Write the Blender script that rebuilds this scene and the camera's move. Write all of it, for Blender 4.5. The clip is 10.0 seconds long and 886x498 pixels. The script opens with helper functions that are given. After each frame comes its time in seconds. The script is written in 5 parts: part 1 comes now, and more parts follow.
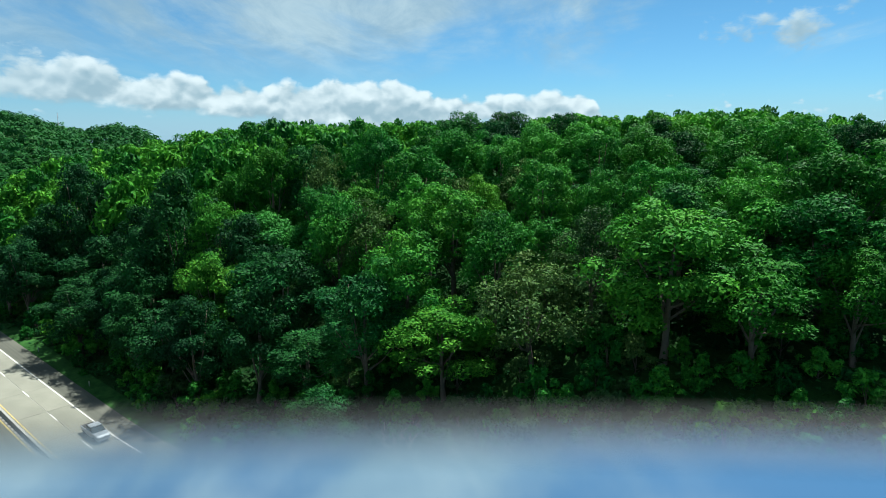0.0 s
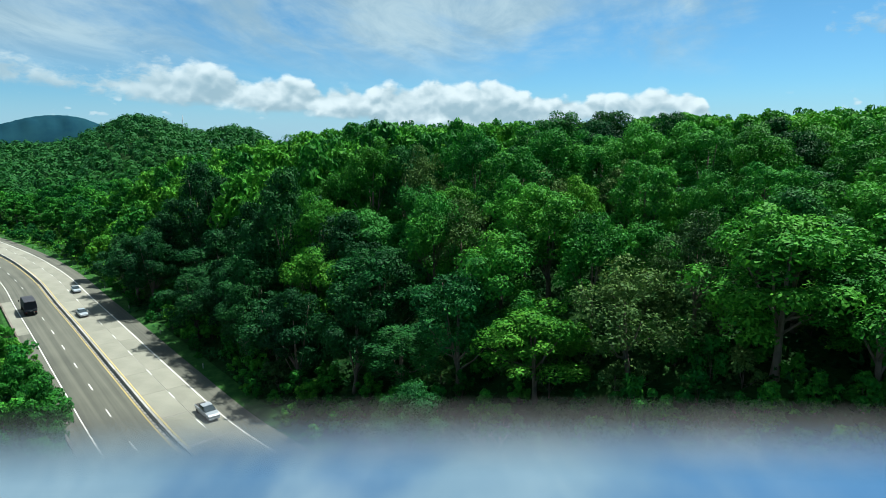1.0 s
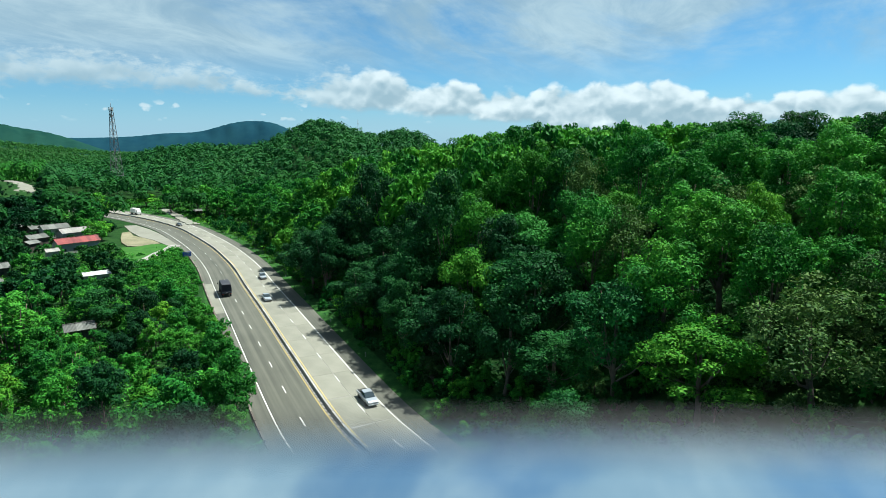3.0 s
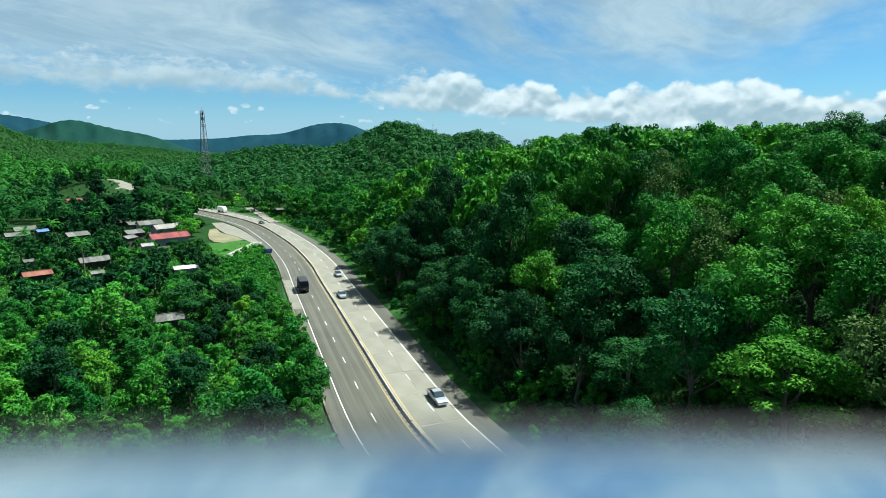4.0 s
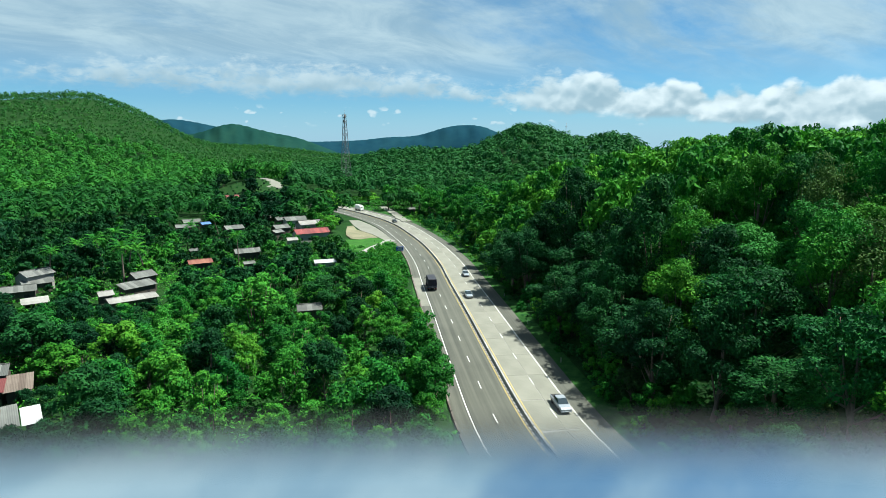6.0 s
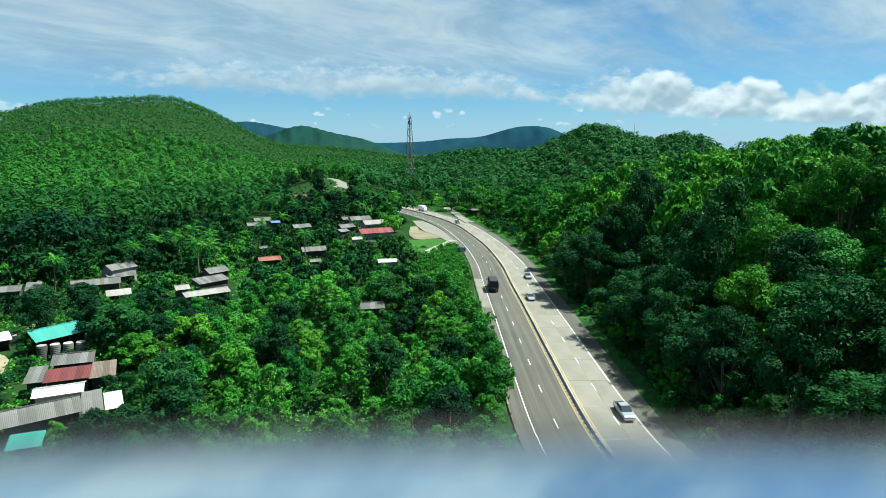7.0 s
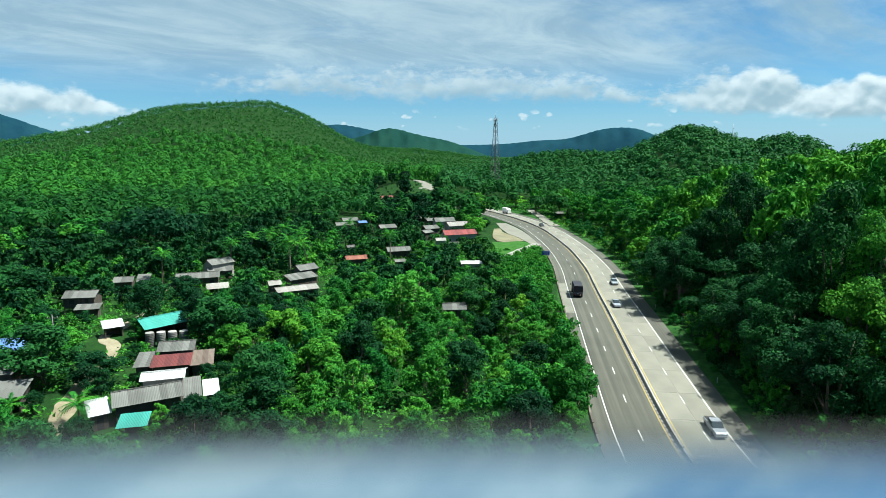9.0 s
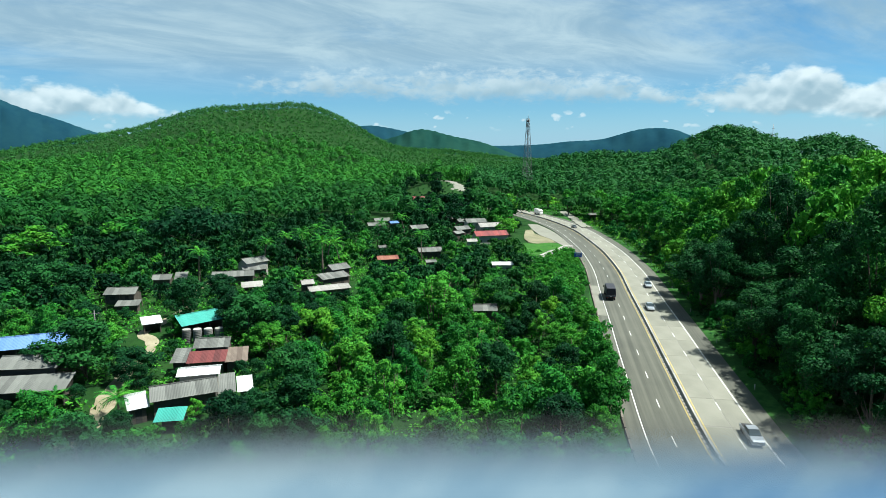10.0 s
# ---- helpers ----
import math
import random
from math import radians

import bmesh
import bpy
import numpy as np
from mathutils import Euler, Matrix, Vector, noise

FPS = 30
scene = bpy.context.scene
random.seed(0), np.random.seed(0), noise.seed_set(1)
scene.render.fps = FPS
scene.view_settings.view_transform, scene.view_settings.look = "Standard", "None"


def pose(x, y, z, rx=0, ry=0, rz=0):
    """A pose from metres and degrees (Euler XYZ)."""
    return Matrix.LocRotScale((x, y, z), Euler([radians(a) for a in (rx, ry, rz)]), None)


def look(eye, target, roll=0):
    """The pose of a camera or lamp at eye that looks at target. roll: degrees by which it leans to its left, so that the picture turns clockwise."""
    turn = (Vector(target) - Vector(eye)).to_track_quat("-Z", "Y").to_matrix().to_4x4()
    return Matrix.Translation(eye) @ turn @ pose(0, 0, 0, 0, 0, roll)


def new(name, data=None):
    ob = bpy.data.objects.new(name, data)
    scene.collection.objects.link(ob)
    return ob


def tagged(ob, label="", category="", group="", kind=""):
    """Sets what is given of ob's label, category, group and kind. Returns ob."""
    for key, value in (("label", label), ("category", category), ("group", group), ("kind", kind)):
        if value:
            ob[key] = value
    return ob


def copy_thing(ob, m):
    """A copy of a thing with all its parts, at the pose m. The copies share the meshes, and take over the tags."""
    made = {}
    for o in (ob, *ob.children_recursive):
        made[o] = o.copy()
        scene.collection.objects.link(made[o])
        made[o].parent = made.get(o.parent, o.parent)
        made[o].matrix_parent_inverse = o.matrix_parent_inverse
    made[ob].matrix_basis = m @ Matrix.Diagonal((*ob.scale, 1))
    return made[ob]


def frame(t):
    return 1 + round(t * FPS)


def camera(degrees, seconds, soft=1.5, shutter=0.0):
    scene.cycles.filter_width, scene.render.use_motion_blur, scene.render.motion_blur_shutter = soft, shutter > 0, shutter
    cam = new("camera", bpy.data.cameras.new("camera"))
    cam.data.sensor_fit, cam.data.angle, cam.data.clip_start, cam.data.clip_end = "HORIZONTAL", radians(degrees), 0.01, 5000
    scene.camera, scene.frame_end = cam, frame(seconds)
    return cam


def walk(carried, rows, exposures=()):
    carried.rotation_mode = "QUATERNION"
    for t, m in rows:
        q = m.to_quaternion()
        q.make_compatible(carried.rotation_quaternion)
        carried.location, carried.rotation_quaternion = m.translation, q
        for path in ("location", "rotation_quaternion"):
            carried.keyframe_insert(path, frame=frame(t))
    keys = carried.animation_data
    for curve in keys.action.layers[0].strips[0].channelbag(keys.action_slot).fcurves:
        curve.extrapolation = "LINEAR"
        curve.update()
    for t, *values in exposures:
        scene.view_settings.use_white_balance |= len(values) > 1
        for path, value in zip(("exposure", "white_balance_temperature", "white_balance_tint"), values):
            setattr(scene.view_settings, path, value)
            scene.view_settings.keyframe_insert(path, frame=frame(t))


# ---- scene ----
# ---- camera and walk: it stands 38 m over the road and turns along the added mast's round rim ----
EYE = 38.0
ARC = 0.28
cam = camera(72.2, 10.0, soft=0.5)
cam.data.dof.use_dof, cam.data.dof.focus_distance, cam.data.dof.aperture_fstop = True, 220.0, 6.0
TURN = [(0.0, 0.0, -10.3), (0.5, 4.44, -10.28), (1.0, 9.05, -10.26), (1.5, 12.93, -10.21), (2.0, 16.98, -10.15), (2.5, 20.45, -10.05), (4.0, 30.89, -9.81), (4.5, 33.81, -9.75), (5.0, 36.94, -9.71), (5.5, 39.99, -9.68), (7.0, 48.98, -9.52), (7.5, 51.68, -9.48), (8.0, 53.99, -9.43), (8.5, 55.41, -9.37), (9.0, 56.9, -9.31), (9.5, 58.29, -9.27), (10.0, 59.87, -9.23)]
walk(cam, [(t, pose(-ARC * math.sin(radians(a)), ARC * math.cos(radians(a)), EYE, 90 + p, 0.1, a)) for t, a, p in TURN],
     exposures=[(0.0, 1.35, 6050.0, 4.0), (5.0, 1.39, 6050.0, 4.0), (10.0, 1.40, 6050.0, 4.0)])


# ---- node arithmetic ----
class Val:
    """A socket that takes plain arithmetic."""

    def __init__(self, tree, socket):
        self.tree, self.socket = tree, socket

    def op(self, kind, *others, clamp=False):
        node = self.tree.nodes.new("ShaderNodeMath")
        node.operation, node.use_clamp = kind, clamp
        for i, v in enumerate((self, *others)):
            if isinstance(v, Val):
                self.tree.links.new(v.socket, node.inputs[i])
            else:
                node.inputs[i].default_value = v
        return Val(self.tree, node.outputs[0])

    def __add__(self, o): return self.op("ADD", o)
    def __sub__(self, o): return self.op("SUBTRACT", o)
    def __mul__(self, o): return self.op("MULTIPLY", o)
    def __truediv__(self, o): return self.op("DIVIDE", o)

    def ramp(self, a, b, lo=0.0, hi=1.0):
        """Smooth step from a to b."""
        node = self.tree.nodes.new("ShaderNodeMapRange")
        node.interpolation_type = "SMOOTHSTEP"
        for i, v in enumerate((self, a, b, lo, hi)):
            if isinstance(v, Val):
                self.tree.links.new(v.socket, node.inputs[i])
            else:
                node.inputs[i].default_value = v
        return Val(self.tree, node.outputs[0])


def node_of(tree, kind, links=(), **props):
    node = tree.nodes.new(kind)
    for k, v in props.items():
        setattr(node, k, v)
    for key, v in dict(links).items():
        if isinstance(v, Val):
            tree.links.new(v.socket, node.inputs[key])
        elif isinstance(v, bpy.types.NodeSocket):
            tree.links.new(v, node.inputs[key])
        else:
            node.inputs[key].default_value = v
    return node


def noise_of(tree, vector, scale, detail=4.0, rough=0.55, distort=0.0):
    n = node_of(tree, "ShaderNodeTexNoise", {"Vector": vector, "Scale": scale, "Detail": detail, "Roughness": rough, "Distortion": distort})
    return Val(tree, n.outputs[0])


def xyz(tree, x, y, z):
    return node_of(tree, "ShaderNodeCombineXYZ", {0: x, 1: y, 2: z}).outputs[0]


def mix_colour(tree, fac, a, b, blend="MIX"):
    n = tree.nodes.new("ShaderNodeMix")
    n.data_type, n.blend_type = "RGBA", blend
    for i, v in ((0, fac), (6, a), (7, b)):
        if isinstance(v, Val):
            tree.links.new(v.socket, n.inputs[i])
        elif isinstance(v, bpy.types.NodeSocket):
            tree.links.new(v, n.inputs[i])
        else:
            n.inputs[i].default_value = v if i == 0 else (*v, 1.0)
    return n.outputs[2]


# ---- world: blue sky, cumulus over the hills and a thin high veil ----
SUN_EL, SUN_AZ = 63.0, -34.0          # degrees up; to the left of the first view
world = bpy.data.worlds.new("sky")
scene.world = world
world.use_nodes = True
wt = world.node_tree
wt.nodes.clear()
sky = wt.nodes.new("ShaderNodeTexSky")
sky.sky_type, sky.sun_disc = "NISHITA", False
sky.sun_elevation, sky.sun_rotation = radians(SUN_EL), radians(-SUN_AZ)
sky.altitude, sky.air_density, sky.dust_density, sky.ozone_density = 300.0, 1.0, 0.6, 2.0
tc = wt.nodes.new("ShaderNodeTexCoord")
sep = node_of(wt, "ShaderNodeSeparateXYZ", {0: tc.outputs["Generated"]})
dx, dy, dz = (Val(wt, o) for o in sep.outputs)
az = (dx * -1.0).op("ARCTAN2", dy)
up = dz.op("MAXIMUM", 0.0)
el = up.op("ARCSINE") * 57.2958
azd = az * 57.2958


def curve_of(tree, value, points):
    """A smooth curve through (bearing, height) points, in degrees; bearings from -60 to 120, heights to 12."""
    node = node_of(tree, "ShaderNodeFloatCurve", {"Value": (value + 60.0) / 180.0})
    line = node.mapping.curves[0]
    while len(line.points) < len(points):
        line.points.new(0.5, 0.5)
    for p, (a, h) in zip(line.points, points):
        p.location = ((a + 60.0) / 180.0, h / 12.0)
    node.mapping.update()
    return Val(tree, node.outputs[0]) * 12.0


def billow(tree, x, y, size, seed):
    """Round heaped lobes of about the given size in degrees, 0 in the creases and 1 on the heads."""
    v = node_of(tree, "ShaderNodeTexVoronoi", {"Vector": xyz(tree, x / size, y / size, seed), "Scale": 1.0, "Smoothness": 0.35}, feature="SMOOTH_F1")
    return (Val(tree, v.outputs["Distance"]) * -1.25 + 1.0)


def heaps(tree, x, y):
    return billow(tree, x, y * 1.35, 3.4, 2.0) * 0.58 + billow(tree, x, y * 1.2, 1.5, 5.0) * 0.28 + billow(tree, x, y, 0.6, 9.0) * 0.09


# a bank of cumulus on a level base, heads heaped up; further round a broken layer with a flat underside
warp = (noise_of(wt, xyz(wt, azd * 0.5, el * 0.7, 3.0), 1.0, 4.0) - 0.5) * 1.6
ax, ey = azd + warp, el + warp * 0.4
lobes = heaps(wt, ax, ey)
lobes_sunward = heaps(wt, ax + 0.15, ey + 0.6)
soft = azd.ramp(24.0, 44.0) * azd.ramp(79.0, 86.0, 1.0, 0.25)
fluff = noise_of(wt, xyz(wt, azd * 0.9, el * 1.9, 8.3), 1.0, 6.0, 0.6, 0.3)
top = curve_of(wt, azd, [(-60, 2.0), (-36, 1.5), (-17, 1.2), (-14, 3.4), (-11, 4.3), (-7, 4.2), (-4, 4.7), (-1, 4.3), (3, 5.0), (8.7, 5.7), (13, 5.3), (17, 5.0), (20, 5.4), (24, 5.4), (28, 6.6), (33, 6.8),
                         (37, 6.4), (39.5, 5.6), (42, 6.5), (48, 7.4), (56, 7.8), (64, 7.6), (72, 7.2), (80, 5.2), (83, 3.6), (86, 5.4), (92, 6.0), (97, 4.4), (100, 2.5), (120, 2.0)])
base = curve_of(wt, azd, [(-60, 2.5), (-14, 1.6), (5, 0.9), (12, 1.0), (18, 1.8), (28, 2.5), (37, 3.1), (42, 4.0), (62, 4.3), (78, 4.5), (83, 2.8), (97, 2.4), (120, 2.0)])
rim = top - el + (lobes - 0.50) * (soft * -1.2 + 3.0) + (fluff - 0.5) * (soft * 3.4 + 0.5)
under = el - base + (lobes - 0.5) * 0.9 + (fluff - 0.5) * (soft * 1.2 + 0.6)
cum = rim.ramp(-0.15, soft * 1.4 + 0.5) * under.ramp(-0.25, soft * 0.5 + 0.45)
heads = (lobes - lobes_sunward) * (soft * -0.8 + 1.7)
cum_lit = (heads + 0.46 + (el - base) / (top - base + 1.2) * 0.42 - rim.ramp(0.5, 3.2) * 0.25 + (fluff - 0.5) * 0.3).ramp(0.1, 1.0)
# one large loose cloud high up and a small one below it
big = (((azd + 28.5) / 6.5).op("POWER", 2.0) + ((el - 9.3) / 2.3).op("POWER", 2.0)) * -1.0 + 1.25 + (lobes - 0.55) * 2.4 + (fluff - 0.5) * 1.4
wisp = (((azd + 19.5) / 3.0).op("POWER", 2.0) + ((el - 5.2) / 1.0).op("POWER", 2.0)) * -1.0 + 0.9 + (lobes - 0.55) * 2.6 + (fluff - 0.5) * 1.6
loose = big.ramp(0.0, 0.9).op("MAXIMUM", wisp.ramp(0.0, 1.2))
# small loose puffs under the layer
puff = billow(wt, ax, ey * 2.0, 2.1, 13.0) * 0.6 + billow(wt, ax, ey * 1.5, 0.8, 15.0) * 0.3 + (fluff - 0.5) * 0.35
small = (puff - 0.50).ramp(0.0, 0.16) * el.ramp(1.6, 2.3) * el.ramp(3.0, 3.8, 1.0, 0.0)
# upper clouds drawn out along one way, denser further round
hv = xyz(wt, dx / (up + 0.16), dy / (up + 0.16) * 0.55, 0.7)
veil_n = noise_of(wt, hv, 1.15, 8.0, 0.6, 0.5)
veil = (veil_n - 0.52 + azd.ramp(-30.0, 70.0) * 0.29).ramp(-0.06, 0.24) * el.ramp(3.5, 9.0) + up.ramp(0.2, 0.5) * (azd.ramp(11.0, 46.0) * 0.4 + 0.10)
tint = mix_colour(wt, up.ramp(0.0, 0.3), (0.039, 0.066, 0.086), (0.034, 0.060, 0.069))
sky_scaled = node_of(wt, "ShaderNodeMix", {0: 1.0, 6: sky.outputs[0], 7: tint}, data_type="RGBA", blend_type="MULTIPLY").outputs[2]
sky_scaled = mix_colour(wt, el.ramp(0.0, 5.0, 0.6, 0.0), sky_scaled, (0.32, 0.47, 0.60))
streaks = noise_of(wt, xyz(wt, dx / (up + 0.16) * 1.6, dy / (up + 0.16) * 0.9, 4.2), 1.6, 7.0, 0.62, 0.6)
with_veil = mix_colour(wt, veil.op("MINIMUM", 1.0) * 0.82, sky_scaled, mix_colour(wt, streaks.ramp(0.35, 0.68), (0.26, 0.36, 0.42), (0.42, 0.51, 0.53)))
with_small = mix_colour(wt, small * 0.8, with_veil, (0.50, 0.58, 0.61))
with_loose = mix_colour(wt, loose * 0.85, with_small, mix_colour(wt, (heads + 0.55 + (el - 9.3) * 0.2).ramp(0.2, 1.0), (0.27, 0.36, 0.40), (0.46, 0.54, 0.56)))
cloud_col = mix_colour(wt, cum_lit, (0.27, 0.37, 0.42), mix_colour(wt, soft, (0.62, 0.68, 0.69), (0.53, 0.60, 0.61)))
with_cum = mix_colour(wt, cum * (soft * -0.16 + 0.97), with_loose, cloud_col)
bg = node_of(wt, "ShaderNodeBackground", {"Color": with_cum, "Strength": 0.557})
wt.links.new(bg.outputs[0], node_of(wt, "ShaderNodeOutputWorld").inputs[0])

sun = new("sun", bpy.data.lights.new("sun", "SUN"))
sun.data.energy, sun.data.angle, sun.data.color = 5.0, radians(0.6), (1.0, 0.95, 0.85)
sun_way = Vector((-math.sin(radians(SUN_AZ)) * math.cos(radians(SUN_EL)), math.cos(radians(SUN_AZ)) * math.cos(radians(SUN_EL)), math.sin(radians(SUN_EL))))
sun.matrix_world = look(sun_way * 100, (0, 0, 0))


# ---- materials ----
def material(name):
    m = bpy.data.materials.new(name)
    m.use_nodes = True
    m.node_tree.nodes.clear()
    return m, m.node_tree


def finish(tree, shader):
    tree.links.new(shader, node_of(tree, "ShaderNodeOutputMaterial").inputs[0])


def surface(name, dark, light, scale=1.0, rough=0.8, metal=0.0, bump=0.3, fine=9.0, vary=0.15, gloss=0.5):
    """A solid surface: two tones mixed at two scales, a shift from piece to piece, fine relief."""
    m, t = material(name)
    pos = node_of(t, "ShaderNodeTexCoord").outputs["Object"]
    big, small = noise_of(t, pos, 0.35 * scale, 4.0), noise_of(t, pos, fine * scale, 5.0, 0.65)
    rnd = Val(t, node_of(t, "ShaderNodeObjectInfo").outputs["Random"])
    fac = (big * 0.65 + small * 0.45 + (rnd - 0.5) * vary - 0.05).ramp(0.25, 0.75)
    col = mix_colour(t, fac, dark, light)
    b = node_of(t, "ShaderNodeBump", {"Strength": bump, "Distance": 0.02, "Height": small})
    p = node_of(t, "ShaderNodeBsdfPrincipled", {"Base Color": col, "Roughness": rough, "Metallic": metal, "Specular IOR Level": gloss, "Normal": b.outputs[0]})
    finish(t, p.outputs[0])
    return m


def leaf_material(name, dark, mid, light, patch=0.12, shine=0.04, grain=0.0, warm=1.0, speck=0.75):
    """Leaves: tone by leaf, by patch and by tree; some light comes through them. grain: leaflets to the metre."""
    m, t = material(name)
    geo = node_of(t, "ShaderNodeNewGeometry")
    rnd = Val(t, node_of(t, "ShaderNodeObjectInfo").outputs["Random"])
    isl = Val(t, geo.outputs["Random Per Island"])
    n = noise_of(t, geo.outputs["Position"], patch, 3.0)
    f = (isl - 0.5) * speck + (n - 0.5) * (1.8 - speck * 1.5) + (rnd - 0.5) * 0.6 + 0.52
    if grain:
        cell = node_of(t, "ShaderNodeTexVoronoi", {"Vector": geo.outputs["Position"], "Scale": grain, "Randomness": 1.0})
        tone = node_of(t, "ShaderNodeSeparateColor", {0: cell.outputs["Color"]})
        f = f + (Val(t, tone.outputs[0]) - 0.5) * 0.35
    col = mix_colour(t, f.ramp(0.0, 0.5), dark, mid)
    col = mix_colour(t, f.ramp(0.45, 1.0), col, light)
    hue = (rnd * 7.3).op("FRACT") * 0.45 + noise_of(t, geo.outputs["Position"], 0.045, 3.0).ramp(0.42, 0.68) * 0.45
    hue = hue * warm
    col = mix_colour(t, hue, col, mix_colour(t, 1.0, col, (1.7, 1.06, 0.62), "MULTIPLY"))
    p = node_of(t, "ShaderNodeBsdfPrincipled", {"Base Color": col, "Roughness": 0.6, "Specular IOR Level": shine})
    tr = node_of(t, "ShaderNodeBsdfTranslucent", {"Color": mix_colour(t, 1.0, col, (1.05, 1.22, 0.85), "MULTIPLY")})
    out = node_of(t, "ShaderNodeMixShader", {0: 0.15, 1: p.outputs[0], 2: tr.outputs[0]})
    finish(t, out.outputs[0])
    return m


LEAF_DEEP = leaf_material("leaf_deep", (0.0034, 0.0263, 0.0117), (0.0099, 0.0699, 0.0194), (0.0314, 0.1634, 0.0306), grain=3.6, speck=0.45)
LEAF_MID = leaf_material("leaf_mid", (0.0054, 0.0470, 0.0125), (0.0177, 0.1223, 0.0180), (0.0566, 0.2348, 0.0257), grain=3.6, warm=0.7, speck=0.45)
LEAF_BRIGHT = leaf_material("leaf_bright", (0.0067, 0.0519, 0.0091), (0.0213, 0.1221, 0.0136), (0.0623, 0.2162, 0.0204), grain=4.0, warm=0.6, speck=0.45)
LEAF_TOP = leaf_material("leaf_top", (0.0130, 0.0899, 0.0140), (0.0439, 0.2035, 0.0210), (0.1213, 0.3510, 0.0328), grain=2.5, warm=0.8, speck=0.4)
LEAF_DRY = leaf_material("leaf_dry", (0.0120, 0.0396, 0.0156), (0.0312, 0.0840, 0.0240), (0.0672, 0.1380, 0.0360), grain=4.5, warm=0.5, speck=0.5)
# dark leaf copy; at the road's edge its colour holds the wood's shade
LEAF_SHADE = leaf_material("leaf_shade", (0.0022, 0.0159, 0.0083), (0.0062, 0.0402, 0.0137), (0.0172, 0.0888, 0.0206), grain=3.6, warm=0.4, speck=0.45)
# undergrowth leaves, darkened to paint the deep shade under the trees
LEAF_FLOOR_SHADE = leaf_material("leaf_floor_shade", (0.0020, 0.0140, 0.0070), (0.0060, 0.0400, 0.0130), (0.0180, 0.0900, 0.0220), grain=3.6, warm=0.4, speck=0.45)
LEAF_GROVE = leaf_material("leaf_grove", (0.0039, 0.0309, 0.0098), (0.0118, 0.0736, 0.0141), (0.0317, 0.1291, 0.0190), patch=0.11, warm=0.5, speck=0.4)
# ridge leaves, darkened for the shadow of a cloud over them
LEAF_WOODS = leaf_material("leaf_woods", (0.0026, 0.0235, 0.0105), (0.0082, 0.0560, 0.0165), (0.0200, 0.0930, 0.0205), patch=0.10, warm=0.3, speck=0.35)
LEAF_VALLEY = leaf_material("leaf_valley", (0.0063, 0.0460, 0.0120), (0.0244, 0.1270, 0.0175), (0.0589, 0.2070, 0.0239), patch=0.10, warm=0.55, speck=0.35)
LEAF_HILL = leaf_material("leaf_hill", (0.0055, 0.0350, 0.0125), (0.0170, 0.0800, 0.0195), (0.0370, 0.1260, 0.0250), patch=0.05, warm=0.6, speck=0.3)
LEAF_GRASS = leaf_material("leaf_grass", (0.0097, 0.0720, 0.0120), (0.0253, 0.1440, 0.0176), (0.0544, 0.2160, 0.0248), patch=0.25, grain=4.0, warm=0.25, speck=0.4)
LEAF_UMBRELLA = leaf_material("leaf_umbrella", (0.0020, 0.0150, 0.0080), (0.0050, 0.0340, 0.0130), (0.0120, 0.0620, 0.0180), patch=0.2, warm=0.1, speck=0.5)
BARK = surface("bark", (0.0410, 0.0328, 0.0246), (0.1312, 0.1066, 0.0820), 1.5, 0.95, bump=0.8)


def asphalt_material():
    """Worn asphalt with tyre streaks along the lanes."""
    m, t = material("asphalt")
    across = Val(t, node_of(t, "ShaderNodeAttribute", attribute_name="across").outputs["Fac"])
    along = Val(t, node_of(t, "ShaderNodeAttribute", attribute_name="along").outputs["Fac"])
    pos = node_of(t, "ShaderNodeNewGeometry").outputs["Position"]
    streak = noise_of(t, xyz(t, across * 1.1, along * 0.012, 2.0), 1.0, 4.0, 0.6)
    patchy, grit = noise_of(t, pos, 0.12, 4.0), noise_of(t, pos, 9.0, 4.0, 0.7)
    f = (streak * 0.9 + patchy * 0.3 + grit * 0.25 - 0.25).ramp(0.2, 0.75)
    col = mix_colour(t, f, (0.0320, 0.0345, 0.0262), (0.0790, 0.0810, 0.0625))
    b = node_of(t, "ShaderNodeBump", {"Strength": 0.3, "Distance": 0.02, "Height": grit})
    finish(t, node_of(t, "ShaderNodeBsdfPrincipled", {"Base Color": col, "Roughness": 0.9, "Normal": b.outputs[0]}).outputs[0])
    return m


ASPHALT = asphalt_material()
CONCRETE_ROAD = surface("road_concrete", (0.1107, 0.1115, 0.0886), (0.1681, 0.1673, 0.1353), 0.6, 0.9, vary=0.22, fine=10)
CONCRETE = surface("concrete", (0.1407, 0.1343, 0.1215), (0.2686, 0.2622, 0.2430), 1.2, 0.85)
PAINT_WHITE = surface("road_paint_white", (0.3444, 0.3444, 0.3280), (0.5412, 0.5412, 0.5248), 2.0, 0.8)
PAINT_YELLOW = surface("road_paint_yellow", (0.2788, 0.2050, 0.0492), (0.3936, 0.3116, 0.1066), 2.0, 0.8)


